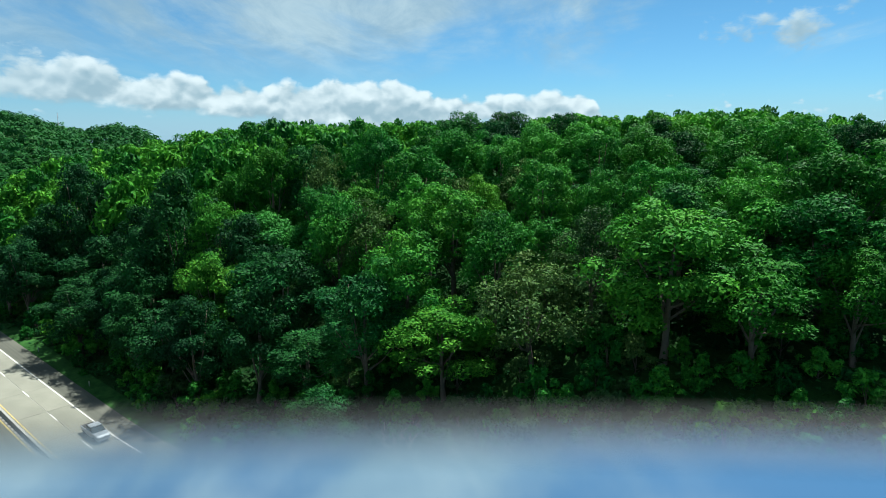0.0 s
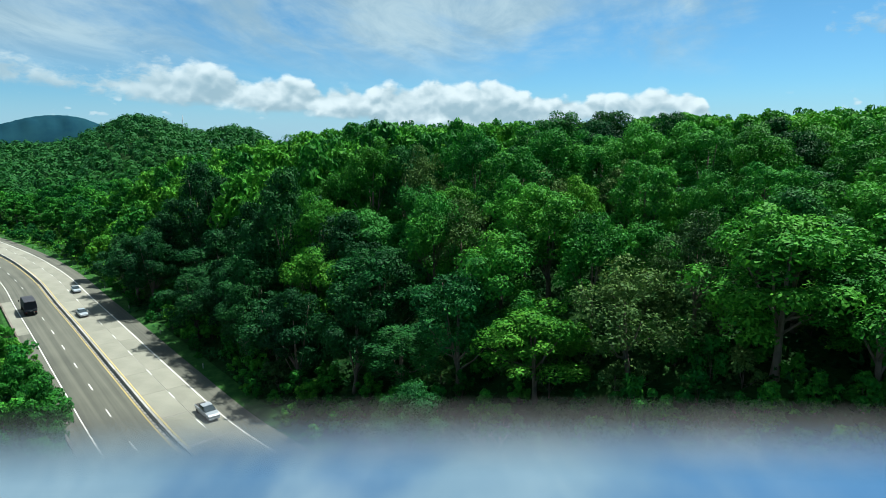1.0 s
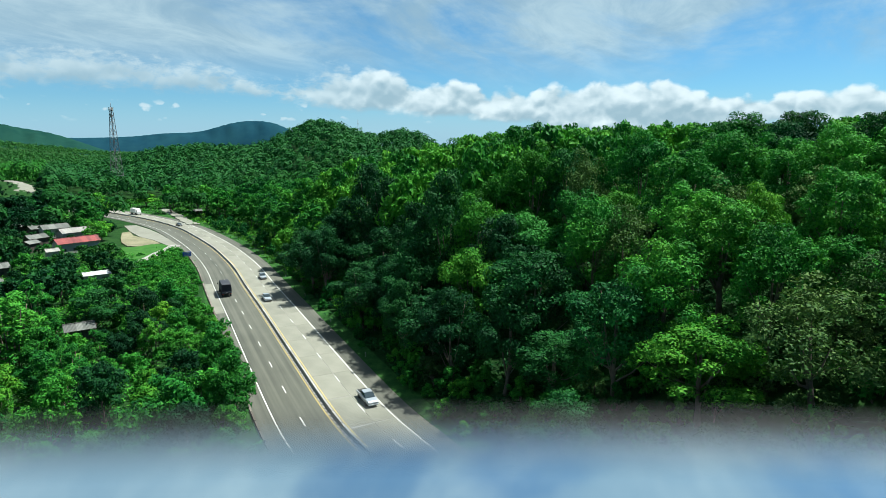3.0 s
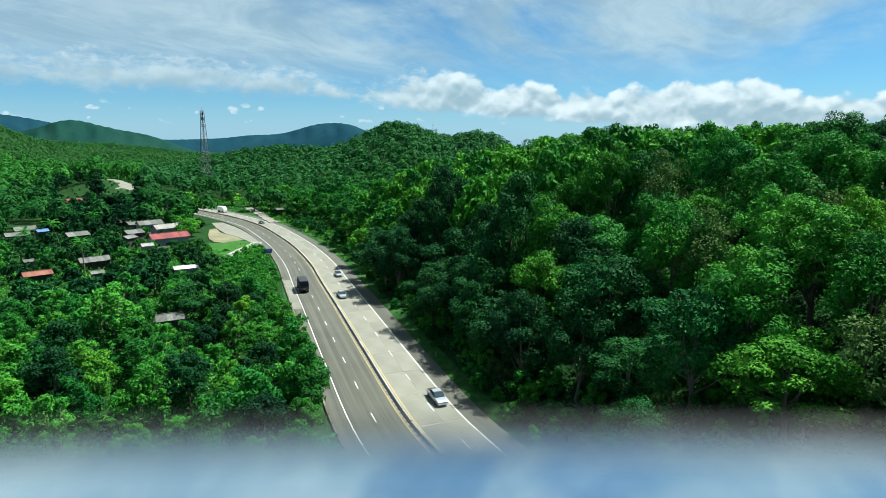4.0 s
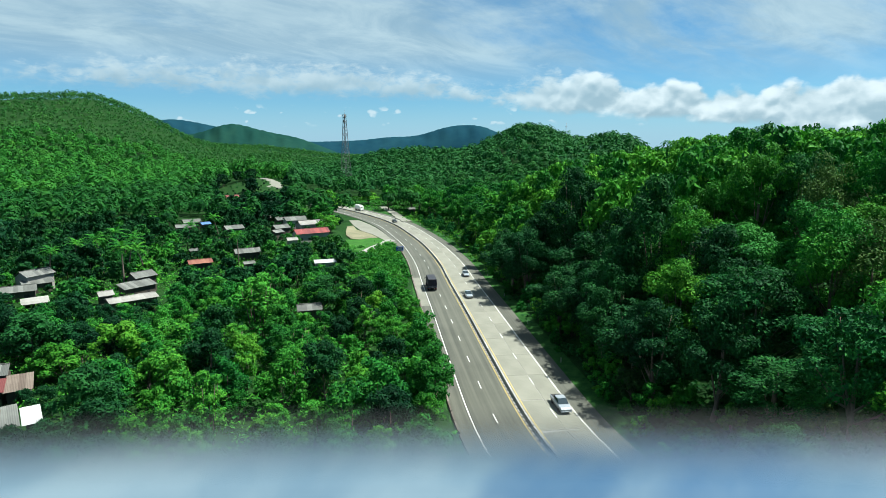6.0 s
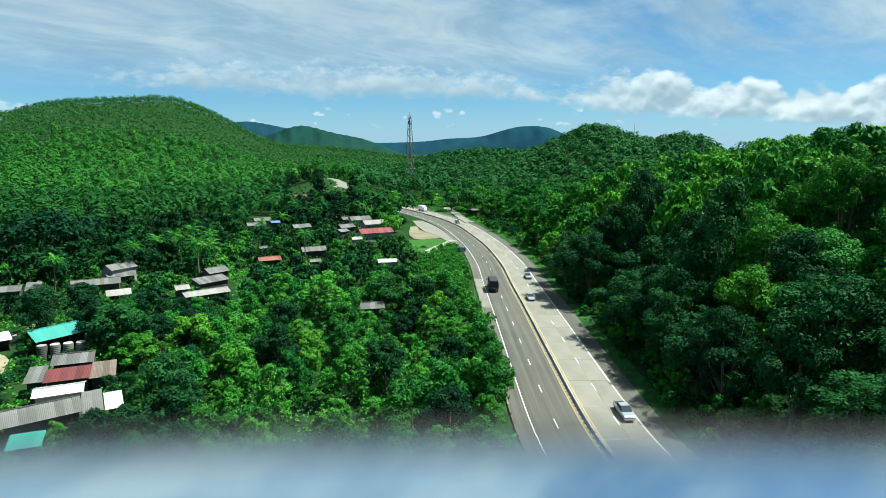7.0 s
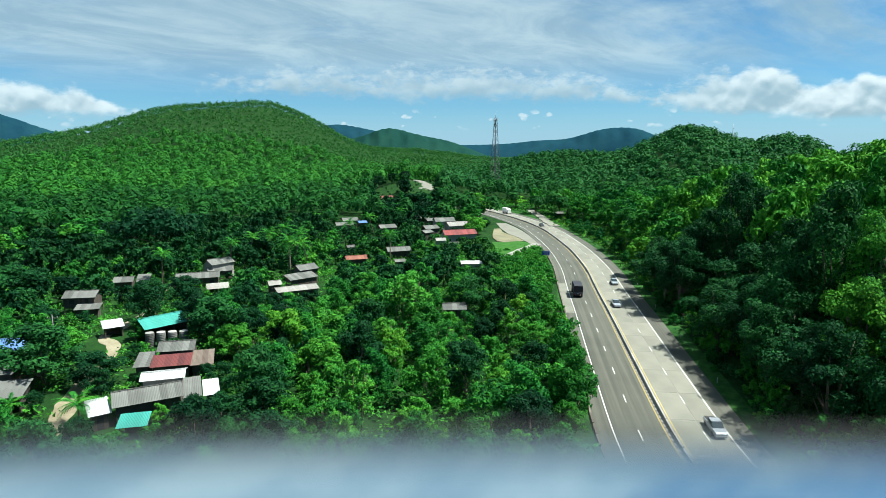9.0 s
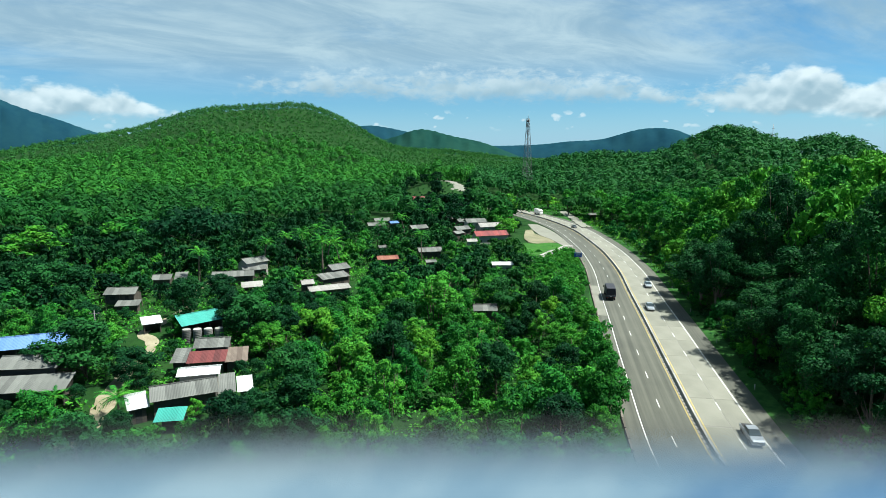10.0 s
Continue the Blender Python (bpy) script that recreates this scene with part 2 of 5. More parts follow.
def ground_material():
    m, t = material("ground_cover")
    geo = node_of(t, "ShaderNodeNewGeometry")
    pos = geo.outputs["Position"]
    big, mid, fine = noise_of(t, pos, 0.02, 4.0), noise_of(t, pos, 0.22, 5.0), noise_of(t, pos, 2.2, 5.0, 0.7)
    grass = mix_colour(t, (mid * 0.6 + fine * 0.5).ramp(0.3, 0.8), (0.0050, 0.0200, 0.0060), (0.0190, 0.0570, 0.0120))
    soil = mix_colour(t, fine, (0.008, 0.016, 0.006), (0.022, 0.034, 0.012))
    col = mix_colour(t, (mid * 0.7 + big * 0.3).ramp(0.60, 0.78), grass, soil)
    b = node_of(t, "ShaderNodeBump", {"Strength": 0.9, "Distance": 0.3, "Height": mid + fine * 0.4})
    finish(t, node_of(t, "ShaderNodeBsdfPrincipled", {"Base Color": col, "Roughness": 0.95, "Specular IOR Level": 0.05, "Normal": b.outputs[0]}).outputs[0])
    return m


GROUND = ground_material()
SOIL = surface("bare_soil", (0.1250, 0.1080, 0.0660), (0.2650, 0.2400, 0.1650), 0.6, 0.95, bump=0.6, fine=4, gloss=0.1)
GRASS = surface("grass", (0.0100, 0.0400, 0.0100), (0.0380, 0.1050, 0.0220), 1.6, 0.95, bump=0.9, fine=5, gloss=0.05)


# ---- mesh helpers ----
def mesh_of(name, verts, faces, mats, slots=None):
    me = bpy.data.meshes.new(name)
    verts = np.asarray(verts, dtype=np.float32)
    if isinstance(faces, np.ndarray):
        k = faces.shape[1]
        me.vertices.add(len(verts)), me.loops.add(faces.size), me.polygons.add(len(faces))
        me.vertices.foreach_set("co", verts.ravel())
        me.loops.foreach_set("vertex_index", faces.astype(np.int32).ravel())
        me.polygons.foreach_set("loop_start", np.arange(len(faces), dtype=np.int32) * k)
        me.update(calc_edges=True)
    else:
        me.from_pydata(verts.tolist(), [], faces)
    for m in mats:
        me.materials.append(m)
    if slots is not None:
        me.polygons.foreach_set("material_index", np.asarray(slots, dtype=np.int32))
    return me


def part(name, bm, mat=None, parent=None, label=""):
    """Links a bmesh (or a mesh) as one object under a thing or a part."""
    if isinstance(bm, bmesh.types.BMesh):
        me = bpy.data.meshes.new(name)
        bm.to_mesh(me)
        bm.free()
        me.materials.append(mat)
    else:
        me = bm
    ob = new(name, me)
    ob.parent = parent
    return tagged(ob, label)


def empty(name, m, label, category, group="", kind=""):
    ob = new(name)
    ob.matrix_basis = m
    ob.empty_display_size = 0.5
    return tagged(ob, label, category, group, kind)


# ---- the road's line: the white edge line of the far carriageway, from behind the added mast to the next bend ----
ROAD_PTS = [(330, -248), (200, -137), (80, -30), (2.5, 40.2), (-27.4, 62.6), (-41.1, 72.3), (-62.35, 90.3), (-87.8, 112.2), (-108.5, 129.8), (-128.8, 147.3), (-147.4, 161.8),
            (-164.5, 174.2), (-187, 188.9), (-213, 204.7), (-240, 217.5), (-266, 227), (-293.5, 235), (-340, 246), (-400, 262), (-470, 290), (-573, 345), (-760, 430)]


def spline(points, step=2.0):
    p = np.array(points, float)
    p = np.vstack([2 * p[0] - p[1], p, 2 * p[-1] - p[-2]])
    out = []
    for a, b, c, d in zip(p[:-3], p[1:-2], p[2:-1], p[3:]):
        u = np.linspace(0, 1, 24, endpoint=False)[:, None]
        out.append(0.5 * (2 * b + (c - a) * u + (2 * a - 5 * b + 4 * c - d) * u ** 2 + (3 * b - a - 3 * c + d) * u ** 3))
    q = np.vstack(out + [p[-2:-1]])
    for _ in range(6):
        q[1:-1] = 0.25 * q[:-2] + 0.5 * q[1:-1] + 0.25 * q[2:]
    length = np.concatenate([[0], np.cumsum(np.linalg.norm(np.diff(q, axis=0), axis=1))])
    s = np.arange(0, length[-1], step)
    return np.stack([np.interp(s, length, q[:, 0]), np.interp(s, length, q[:, 1])], 1)


ROAD = spline(ROAD_PTS)
_tan = np.gradient(ROAD, axis=0)
_tan /= np.linalg.norm(_tan, axis=1)[:, None]
LEFT = np.stack([-_tan[:, 1], _tan[:, 0]], 1)


def road_offset(x, y):
    """How far to the left of the white edge line each place lies, and how far along."""
    x, y = np.atleast_1d(x).astype(float), np.atleast_1d(y).astype(float)
    best, off, along = np.full(x.shape, 1e18), np.zeros(x.shape), np.zeros(x.shape)
    for i in range(0, len(ROAD), 4):
        ex, ey = x - ROAD[i, 0], y - ROAD[i, 1]
        d = ex * ex + ey * ey
        near = d < best
        best = np.where(near, d, best)
        side = ex * LEFT[i, 0] + ey * LEFT[i, 1]
        off = np.where(near, np.sign(side) * np.maximum(np.abs(side), 0) + 0 * d, off)
        along = np.where(near, i * 2.0 + ex * _tan[i, 0] + ey * _tan[i, 1], along)
    far = np.sqrt(best)
    return np.where(far > np.abs(off) * 1.3 + 8, np.sign(off) * far, off), along


def step(v, a, b):
    u = np.clip((v - a) / (b - a), 0, 1)
    return u * u * (3 - 2 * u)


def waves(x, y):
    """A rolling unevenness between -1 and 1."""
    return (np.sin(x * 0.021 + 1.3 * np.sin(y * 0.013)) + np.sin(y * 0.027 + 1.7 * np.sin(x * 0.011 + 2)) + 0.6 * np.sin((x + y) * 0.051 + 1) + 0.4 * np.sin((x - y) * 0.083)) / 3


def bump_of(a, d, a0, wa, d0, wd, h):
    return h * np.exp(-np.abs((a - a0) / wa) ** 2.2 - np.abs((d - d0) / wd) ** 2.2)


def height(x, y):
    """The ground: level along the road and in the village, a wooded spur beyond the road, hills round the valley."""
    x, y = np.atleast_1d(x).astype(float), np.atleast_1d(y).astype(float)
    d, a = np.hypot(x, y), np.degrees(np.arctan2(-x, y))
    o, along = road_offset(x, y)
    right = -o
    spur = np.interp(a, [-180, -90, -60, -36, -20, 0, 15, 28, 36, 42, 46, 180], [0, 12, 19, 22, 25, 25, 23, 19, 14, 5, 0, 0])
    z = spur * (0.55 * step(right, 5, 42) + 0.45 * step(right, 25, 85))
    z = z * (1 - 0.8 * step(d, 190, 420))
    z += (bump_of(a, d, 35.0, 5.0, 640, 190, 42) + bump_of(a, d, 27.0, 3.2, 660, 160, 27) + bump_of(a, d, 46, 7, 760, 200, 20)
          + bump_of(a, d, 10, 9, 560, 180, 18)) * step(right, 30, 160)
    z += bump_of(a, d, 78.5, 7.5, 1150, 330, 92) + bump_of(a, d, 70.5, 5.0, 1180, 300, 66) + bump_of(a, d, 90, 9, 1150, 300, 42) + bump_of(a, d, 62, 9, 1400, 300, 30) + bump_of(a, d, 60.0, 4.2, 488, 75, 14)
    z += waves(x, y) * (0.5 + 3.5 * step(d, 300, 900)) * step(np.abs(o - 8), 16, 60)
    z -= 0.35 * step(o, 20, 30)
    return z


# ---- the ground sheet, fine near the road and coarse far away ----
def make_ground():
    r = np.concatenate([np.linspace(0, 60, 13)[1:], 60 * (4600 / 60) ** (np.arange(1, 121) / 120.0)])
    a = np.radians(np.concatenate([np.arange(-60, 110, 0.9), np.arange(110, 300, 6.0)]))
    rr, aa = np.meshgrid(r, a, indexing="ij")
    x, y = -rr * np.sin(aa), rr * np.cos(aa)
    z = height(x.ravel(), y.ravel()).reshape(x.shape)
    o, _ = road_offset(x.ravel(), y.ravel())
    o = o.reshape(x.shape)
    z = np.where((o > -3.4) & (o < 17.8), np.minimum(z, -0.25), z)
    verts = np.stack([x.ravel(), y.ravel(), z.ravel()], 1)
    n, m = x.shape
    i, j = np.meshgrid(np.arange(n - 1), np.arange(m), indexing="ij")
    k = (j + 1) % m
    faces = np.stack([i * m + j, i * m + k, (i + 1) * m + k, (i + 1) * m + j], -1).reshape(-1, 4)
    hub = len(verts)
    verts = np.vstack([verts, [[0, 0, float(height(0.0, 0.0)[0])]]])
    tri = [[hub, (j + 1) % m, j, j] for j in range(m)]
    me = mesh_of("ground", verts, faces, [GROUND])
    cap = mesh_of("ground_cap", verts, [t[:3] for t in tri], [GROUND])
    bm = bmesh.new()
    bm.from_mesh(me)
    bm.from_mesh(cap)
    bmesh.ops.remove_doubles(bm, verts=bm.verts, dist=0.0005)
    bmesh.ops.recalc_face_normals(bm, faces=bm.faces)
    bm.to_mesh(me)
    bm.free()
    me.polygons.foreach_set("use_smooth", np.ones(len(me.polygons), dtype=bool))
    return tagged(new("ground", me), "green and earthy ground running up into wooded hills", "ground", kind="structure")


make_ground()


# ---- the divided road ----
def ribbon(profile, s0, s1, every=2):
    """A band along the road: profile is a list of (offset to the left, height), closed underneath."""
    i0, i1 = int(s0 / 2), min(int(s1 / 2), len(ROAD) - 1)
    idx = list(range(i0, i1 + 1, every))
    k = len(profile)
    verts, faces = [], []
    for i in idx:
        for o, z in profile:
            p = ROAD[i] + LEFT[i] * o
            verts.append((p[0], p[1], z))
    for n in range(len(idx) - 1):
        for j in range(k):
            a, b = n * k + j, n * k + (j + 1) % k
            faces.append((a, b, b + k, a + k))
    faces.append(tuple(range(k)))
    faces.append(tuple(reversed(range((len(idx) - 1) * k, len(idx) * k))))
    return verts, faces


def band(o0, o1, z0, z1):
    return [(o0, z0), (o0, z1), (o1, z1), (o1, z0)]


def along_of(x, y):
    return float(road_offset(x, y)[1][0])


S_NEAR, S_FAR = along_of(60, -16), along_of(-352, 249)
S_MID = along_of(-300, 237)
road = empty("road", Matrix(), "curving divided highway of grey asphalt and pale concrete", "road", kind="structure")


def laid(name, o0, o1, z0, z1):
    """A paved band that knows how far across and along the road each corner lies."""
    me = mesh_of(name, *ribbon(band(o0, o1, z0, z1), S_NEAR, S_FAR), [ASPHALT])
    co = np.empty(len(me.vertices) * 3, dtype=np.float32)
    me.vertices.foreach_get("co", co)
    co = co.reshape(-1, 3)
    values = (np.tile([o0, o0, o1, o1], len(co) // 4), S_NEAR + 4.0 * (np.arange(len(co)) // 4))
    for key, v in zip(("across", "along"), values):
        me.attributes.new(key, "FLOAT", "POINT").data.foreach_set("value", v.astype(np.float32))
    part(name, me, None, road)


laid("asphalt_lanes", 7.2, 17.6, -0.4, 0.0)
laid("asphalt_shoulder", -3.3, -0.25, -0.4, -0.02)
part("concrete_bed", mesh_of("concrete_bed", *ribbon(band(-0.245, 7.195, -0.4, -0.03), S_NEAR, S_FAR), [CONCRETE]), None, road)
for o, w, mat in ((0.0, 0.15, PAINT_WHITE), (6.8, 0.15, PAINT_YELLOW)):
    part("edge_line", mesh_of("edge_line", *ribbon(band(o - w / 2, o + w / 2, 0.0, 0.012), S_NEAR, S_FAR), [mat]), None, road)
for o, w, mat in ((8.25, 0.15, PAINT_YELLOW), (15.3, 0.15, PAINT_WHITE)):
    part("edge_line", mesh_of("edge_line", *ribbon(band(o - w / 2, o + w / 2, -0.01, 0.008), S_NEAR, S_FAR), [mat]), None, road)


def leaf_quads(rng, centres, normals, size, fold=0.25, sides=4):
    """Pointed leaves at the given places, of four corners or of three; size is an array of half lengths."""
    n = len(centres)
    t = rng.normal(size=(n, 3))
    t -= (t * normals).sum(1)[:, None] * normals
    t /= np.linalg.norm(t, axis=1)[:, None] + 1e-9
    b = np.cross(normals, t)
    s = np.asarray(size).reshape(-1, 1)
    if sides == 3:
        v = np.empty((n, 3, 3))
        v[:, 0] = centres - t * s - b * s * 0.6
        v[:, 1] = centres - t * s + b * s * 0.6
        v[:, 2] = centres + t * s * 1.25 - normals * s * fold
        return v.reshape(-1, 3)
    v = np.empty((n, 4, 3))
    v[:, 0] = centres - t * s
    v[:, 1] = centres - b * s * 0.62 - normals * s * fold
    v[:, 2] = centres + t * s
    v[:, 3] = centres + b * s * 0.62 - normals * s * fold
    return v.reshape(-1, 3)


def clump_points(rng, n, clumps, radii, lift=0.24, wild=0.42):
    """Places and leaf normals on the outer skins of round clumps."""
    w = radii.max(1) ** 2
    pick = rng.choice(len(clumps), size=n, p=w / w.sum())
    d = rng.normal(size=(n, 3))
    d /= np.linalg.norm(d, axis=1)[:, None]
    low = d[:, 2] < -0.6
    d[low, 2] *= -1
    p = clumps[pick] + d * radii[pick] * rng.uniform(0.7, 1.08, (n, 1))
    nrm = d + np.array([0, 0, lift]) + rng.normal(size=(n, 3)) * wild
    nrm /= np.linalg.norm(nrm, axis=1)[:, None]
    return p, nrm


def tube(points, radii, sides=7):
    verts, faces = [], []
    pts = [Vector(p) for p in points]
    for i, (p, r) in enumerate(zip(pts, radii)):
        d = (pts[min(i + 1, len(pts) - 1)] - pts[max(i - 1, 0)]).normalized()
        q = d.to_track_quat("Z", "Y")
        for k in range(sides):
            a = 2 * math.pi * k / sides
            verts.append(p + q @ Vector((math.cos(a) * r, math.sin(a) * r, 0)))
    for i in range(len(pts) - 1):
        for k in range(sides):
            a, b = i * sides + k, i * sides + (k + 1) % sides
            faces.append((a, b, b + sides, a + sides))
    faces.append(tuple(range((len(pts) - 1) * sides, len(pts) * sides)))
    return verts, faces


def joined_tubes(name, tubes, mat):
    verts, faces = [], []
    for v, f in tubes:
        n = len(verts)
        verts += v
        faces += [tuple(i + n for i in q) for q in f]
    me = mesh_of(name, [tuple(v) for v in verts], faces, [mat])
    me.polygons.foreach_set("use_smooth", np.ones(len(me.polygons), dtype=bool))
    return me


def make_tree(seed, tall, wide, base, leaves, leaf, mat, label, n_clumps=26, flat=1.0, name="tree", sparse=1.0, sides=3):
    """A broadleaved tree: tapered trunk with limbs, a crown of many leaves in clumps. base: where the crown begins."""
    rng = np.random.default_rng(seed)
    r = wide / 2
    hc = (tall - base) / 2
    d = rng.normal(size=(n_clumps, 3))
    d /= np.linalg.norm(d, axis=1)[:, None]
    d[:, 2] = np.where(d[:, 2] < -0.82, -d[:, 2], d[:, 2])
    reach = rng.uniform(0.45, 0.96, (n_clumps, 1))
    taper = np.where(d[:, 2:3] > 0, 1.0 - 0.12 * d[:, 2:3], 1.0 + 0.08 * d[:, 2:3])
    centres = d * reach * np.hstack([taper * r, taper * r, np.full((n_clumps, 1), hc * flat)]) + np.array([0, 0, base + hc])
    rad = rng.uniform(0.15, 0.34, (n_clumps, 1)) * np.array([r, r, r * 0.78])
    p, nrm = clump_points(rng, leaves, centres, rad * sparse)
    quads = leaf_quads(rng, p, nrm, leaf * rng.uniform(0.6, 1.3, leaves), 0.25, sides)
    thing = empty(name, Matrix(), label, "tree")
    crown = mesh_of("crown", quads, np.arange(len(quads)).reshape(-1, sides), [mat])
    r0 = 0.022 * tall
    top = base + hc * 1.3
    bend = rng.normal(size=2) * 0.03 * tall
    trunk_pts = [(0, 0, -0.8), (0, 0, 0.3), (bend[0] * 0.4, bend[1] * 0.4, base * 0.6), (bend[0], bend[1], base + hc * 0.5), (bend[0] * 1.2, bend[1] * 1.2, top)]
    tubes = [tube(trunk_pts, [r0 * 1.5, r0 * 1.1, r0 * 0.85, r0 * 0.55, r0 * 0.15], 6)]
    for c in centres[rng.choice(n_clumps, 7, replace=False)]:
        s = Vector(trunk_pts[2]).lerp(Vector(trunk_pts[3]), rng.uniform(0.1, 0.9))
        e = Vector(c)
        m = s.lerp(e, 0.5) + Vector((0, 0, -0.06 * tall * rng.uniform(0, 1)))
        tubes.append(tube([s, m, e], [r0 * 0.42, r0 * 0.28, r0 * 0.08], 4))
    if name == "bamboo":
        for stem in range(6):
            a = stem * 1.05
            foot, tip = Vector((math.cos(a) * 0.5, math.sin(a) * 0.5, -0.4)), Vector((math.cos(a) * r * 0.6, math.sin(a) * r * 0.6, tall * 0.8))
            part("culm", joined_tubes("culm", [tube([foot, foot.lerp(tip, 0.5) + Vector((0, 0, 0.8)), tip], [0.07, 0.06, 0.03], 6)], BARK), None, thing)
    else:
        part("trunk", joined_tubes("trunk", tubes, BARK), None, thing)
    part("crown", crown, None, thing)
    return thing


def put_tree(proto, x, y, size=1.0, tall=1.0, turn=0.0, sink=0.3, label="", group=""):
    z = float(height(x, y)[0]) - sink
    ob = copy_thing(proto, Matrix.Translation((x, y, z)) @ pose(0, 0, 0, 0, 0, turn) @ Matrix.Diagonal((size, size, size * tall, 1)))
    return tagged(ob, label, "", group)


def crown_of(proto):
    return [o for o in proto.children if o.name.startswith("crown")][0].data


def grown(rows, name, label):
    """Trees too many to tell apart, as one mesh of crowns: rows of (prototype, x, y, size, tall, turn)."""
    mats, verts, slots = [], [], []
    for proto, x, y, size, tall, turn in rows:
        me = crown_of(proto)
        if me.materials[0] not in mats:
            mats.append(me.materials[0])
        if me.name not in _crowns:
            co = np.empty(len(me.vertices) * 3, dtype=np.float32)
            me.vertices.foreach_get("co", co)
            _crowns[me.name] = co.reshape(-1, 3)
        v = _crowns[me.name]
        c, s = math.cos(radians(turn)) * size, math.sin(radians(turn)) * size
        verts.append(np.stack([v[:, 0] * c - v[:, 1] * s + x, v[:, 0] * s + v[:, 1] * c + y, v[:, 2] * size * tall + float(height(x, y)[0]) - 0.3], 1))
        slots.append(np.full(len(v) // 3, mats.index(me.materials[0])))
        if BARK not in mats:
            mats.append(BARK)
        r, high, g = 0.20 * size, v[:, 2].mean() * size * tall, float(height(x, y)[0])
        ring = [(x + r * math.cos(k * 1.5708), y + r * math.sin(k * 1.5708), g - 0.4) for k in range(4)]
        verts.append(np.array([p for k in range(4) for p in (ring[k], ring[(k + 1) % 4], (x, y, g + high))]))
        slots.append(np.full(4, mats.index(BARK)))
    q = np.vstack(verts)
    me = mesh_of(name, q, np.arange(len(q)).reshape(-1, 3), mats, np.concatenate(slots))
    return tagged(new(name, me), label, "woods", kind="stuff")


_crowns = {}


def undergrowth(name, seed, places, per, spread, high, leaf, mat, label):
    """Leafy growth that covers the ground, as one mesh."""
    rng = np.random.default_rng(seed)
    p = np.repeat(np.array(places), per, axis=0) + rng.normal(size=(len(places) * per, 2)) * spread
    n = len(p)
    hump = np.repeat(rng.uniform(0.2, 1.0, len(places)), per)
    z = height(p[:, 0], p[:, 1]) + rng.uniform(0.05, 1.0, n) * high * hump
    nrm = rng.normal(size=(n, 3)) * 0.6 + np.array([0, 0, 0.9])
    nrm /= np.linalg.norm(nrm, axis=1)[:, None]
    q = leaf_quads(rng, np.column_stack([p, z]), nrm, leaf * rng.uniform(0.6, 1.4, n), 0.2, 3)
    return tagged(new(name, mesh_of(name, q, np.arange(len(q)).reshape(-1, 3), [mat])), label, "undergrowth", kind="stuff")


def polar(a, d):
    return -d * math.sin(radians(a)), d * math.cos(radians(a))


# prototypes stand behind the added mast, in the wood that closes the place there
NEAR = [
    make_tree(11, 20, 14.0, 5.0, 11000, 0.225, LEAF_DEEP, "tall dark green broadleaved forest tree", 56),
    make_tree(12, 18.5, 12.5, 4.5, 10200, 0.215, LEAF_DEEP, "dense dark green forest tree", 50),
    make_tree(13, 21, 13.0, 6.0, 10200, 0.225, LEAF_MID, "tall green forest tree with a clumped crown", 54),
    make_tree(14, 18, 13.5, 4.0, 10600, 0.215, LEAF_MID, "round-crowned green forest tree", 52),
    make_tree(15, 17, 12.0, 3.5, 11000, 0.20, LEAF_BRIGHT, "fresh bright green forest tree in full sun", 56),
    make_tree(16, 16, 12.0, 3.0, 6400, 0.185, LEAF_DRY, "thin brownish green tree with sparse leaves", 76, sparse=0.95),
]
# forest tree whose leaf colour is darkened to paint the shaded road side
SHADE = make_tree(20, 20, 13.5, 3.5, 9800, 0.235, LEAF_SHADE, "forest tree at the road's edge, shade in its dark leaves", 52)
SIZES = [(20, 14.0), (18.5, 12.5), (21, 13.0), (18, 13.5), (17, 12.0), (16, 12.0), (20, 13.5)]
BUSH = [
    make_tree(17, 5.0, 6.0, 0.1, 1000, 0.30, LEAF_MID, "leafy green bush at the wood's foot", 26, name="bush"),
    make_tree(18, 4.0, 5.0, 0.1, 900, 0.28, LEAF_BRIGHT, "bright green bush on the verge", 24, name="bush"),
    make_tree(19, 5.5, 5.5, 0.1, 1100, 0.235, LEAF_DRY, "dry brownish scrubby bush with bare twigs", 26, name="bush"),
]
MID = [
    make_tree(21, 19, 13.0, 5.0, 1550, 0.55, LEAF_MID, "dark green woodland tree by the road", 34),
    make_tree(22, 17.5, 12.0, 4.5, 1500, 0.53, LEAF_TOP, "mid green woodland tree by the road", 34),
    make_tree(23, 16, 11.5, 4.0, 1500, 0.52, LEAF_TOP, "bright green woodland tree in the sun", 34),
]
LOW = [
    make_tree(24, 7.5, 7.0, 0.3, 3500, 0.205, LEAF_MID, "low spreading green tree in the thicket", 34, name="small_tree"),
    make_tree(25, 7.0, 6.0, 0.2, 3500, 0.185, LEAF_BRIGHT, "feathery bright green tree in the thicket", 34, name="small_tree"),
    make_tree(26, 8.5, 7.5, 0.4, 3600, 0.21, LEAF_SHADE, "dark green village tree with dense leaves", 34, name="small_tree"),
    make_tree(27, 3.6, 5.0, 0.1, 800, 0.28, LEAF_GRASS, "bright green shrub on rough ground", 22, name="shrub"),
    make_tree(28, 10.5, 5.5, 0.4, 3300, 0.185, LEAF_MID, "tall plume-like green bamboo clump", 40, name="bamboo"),
]
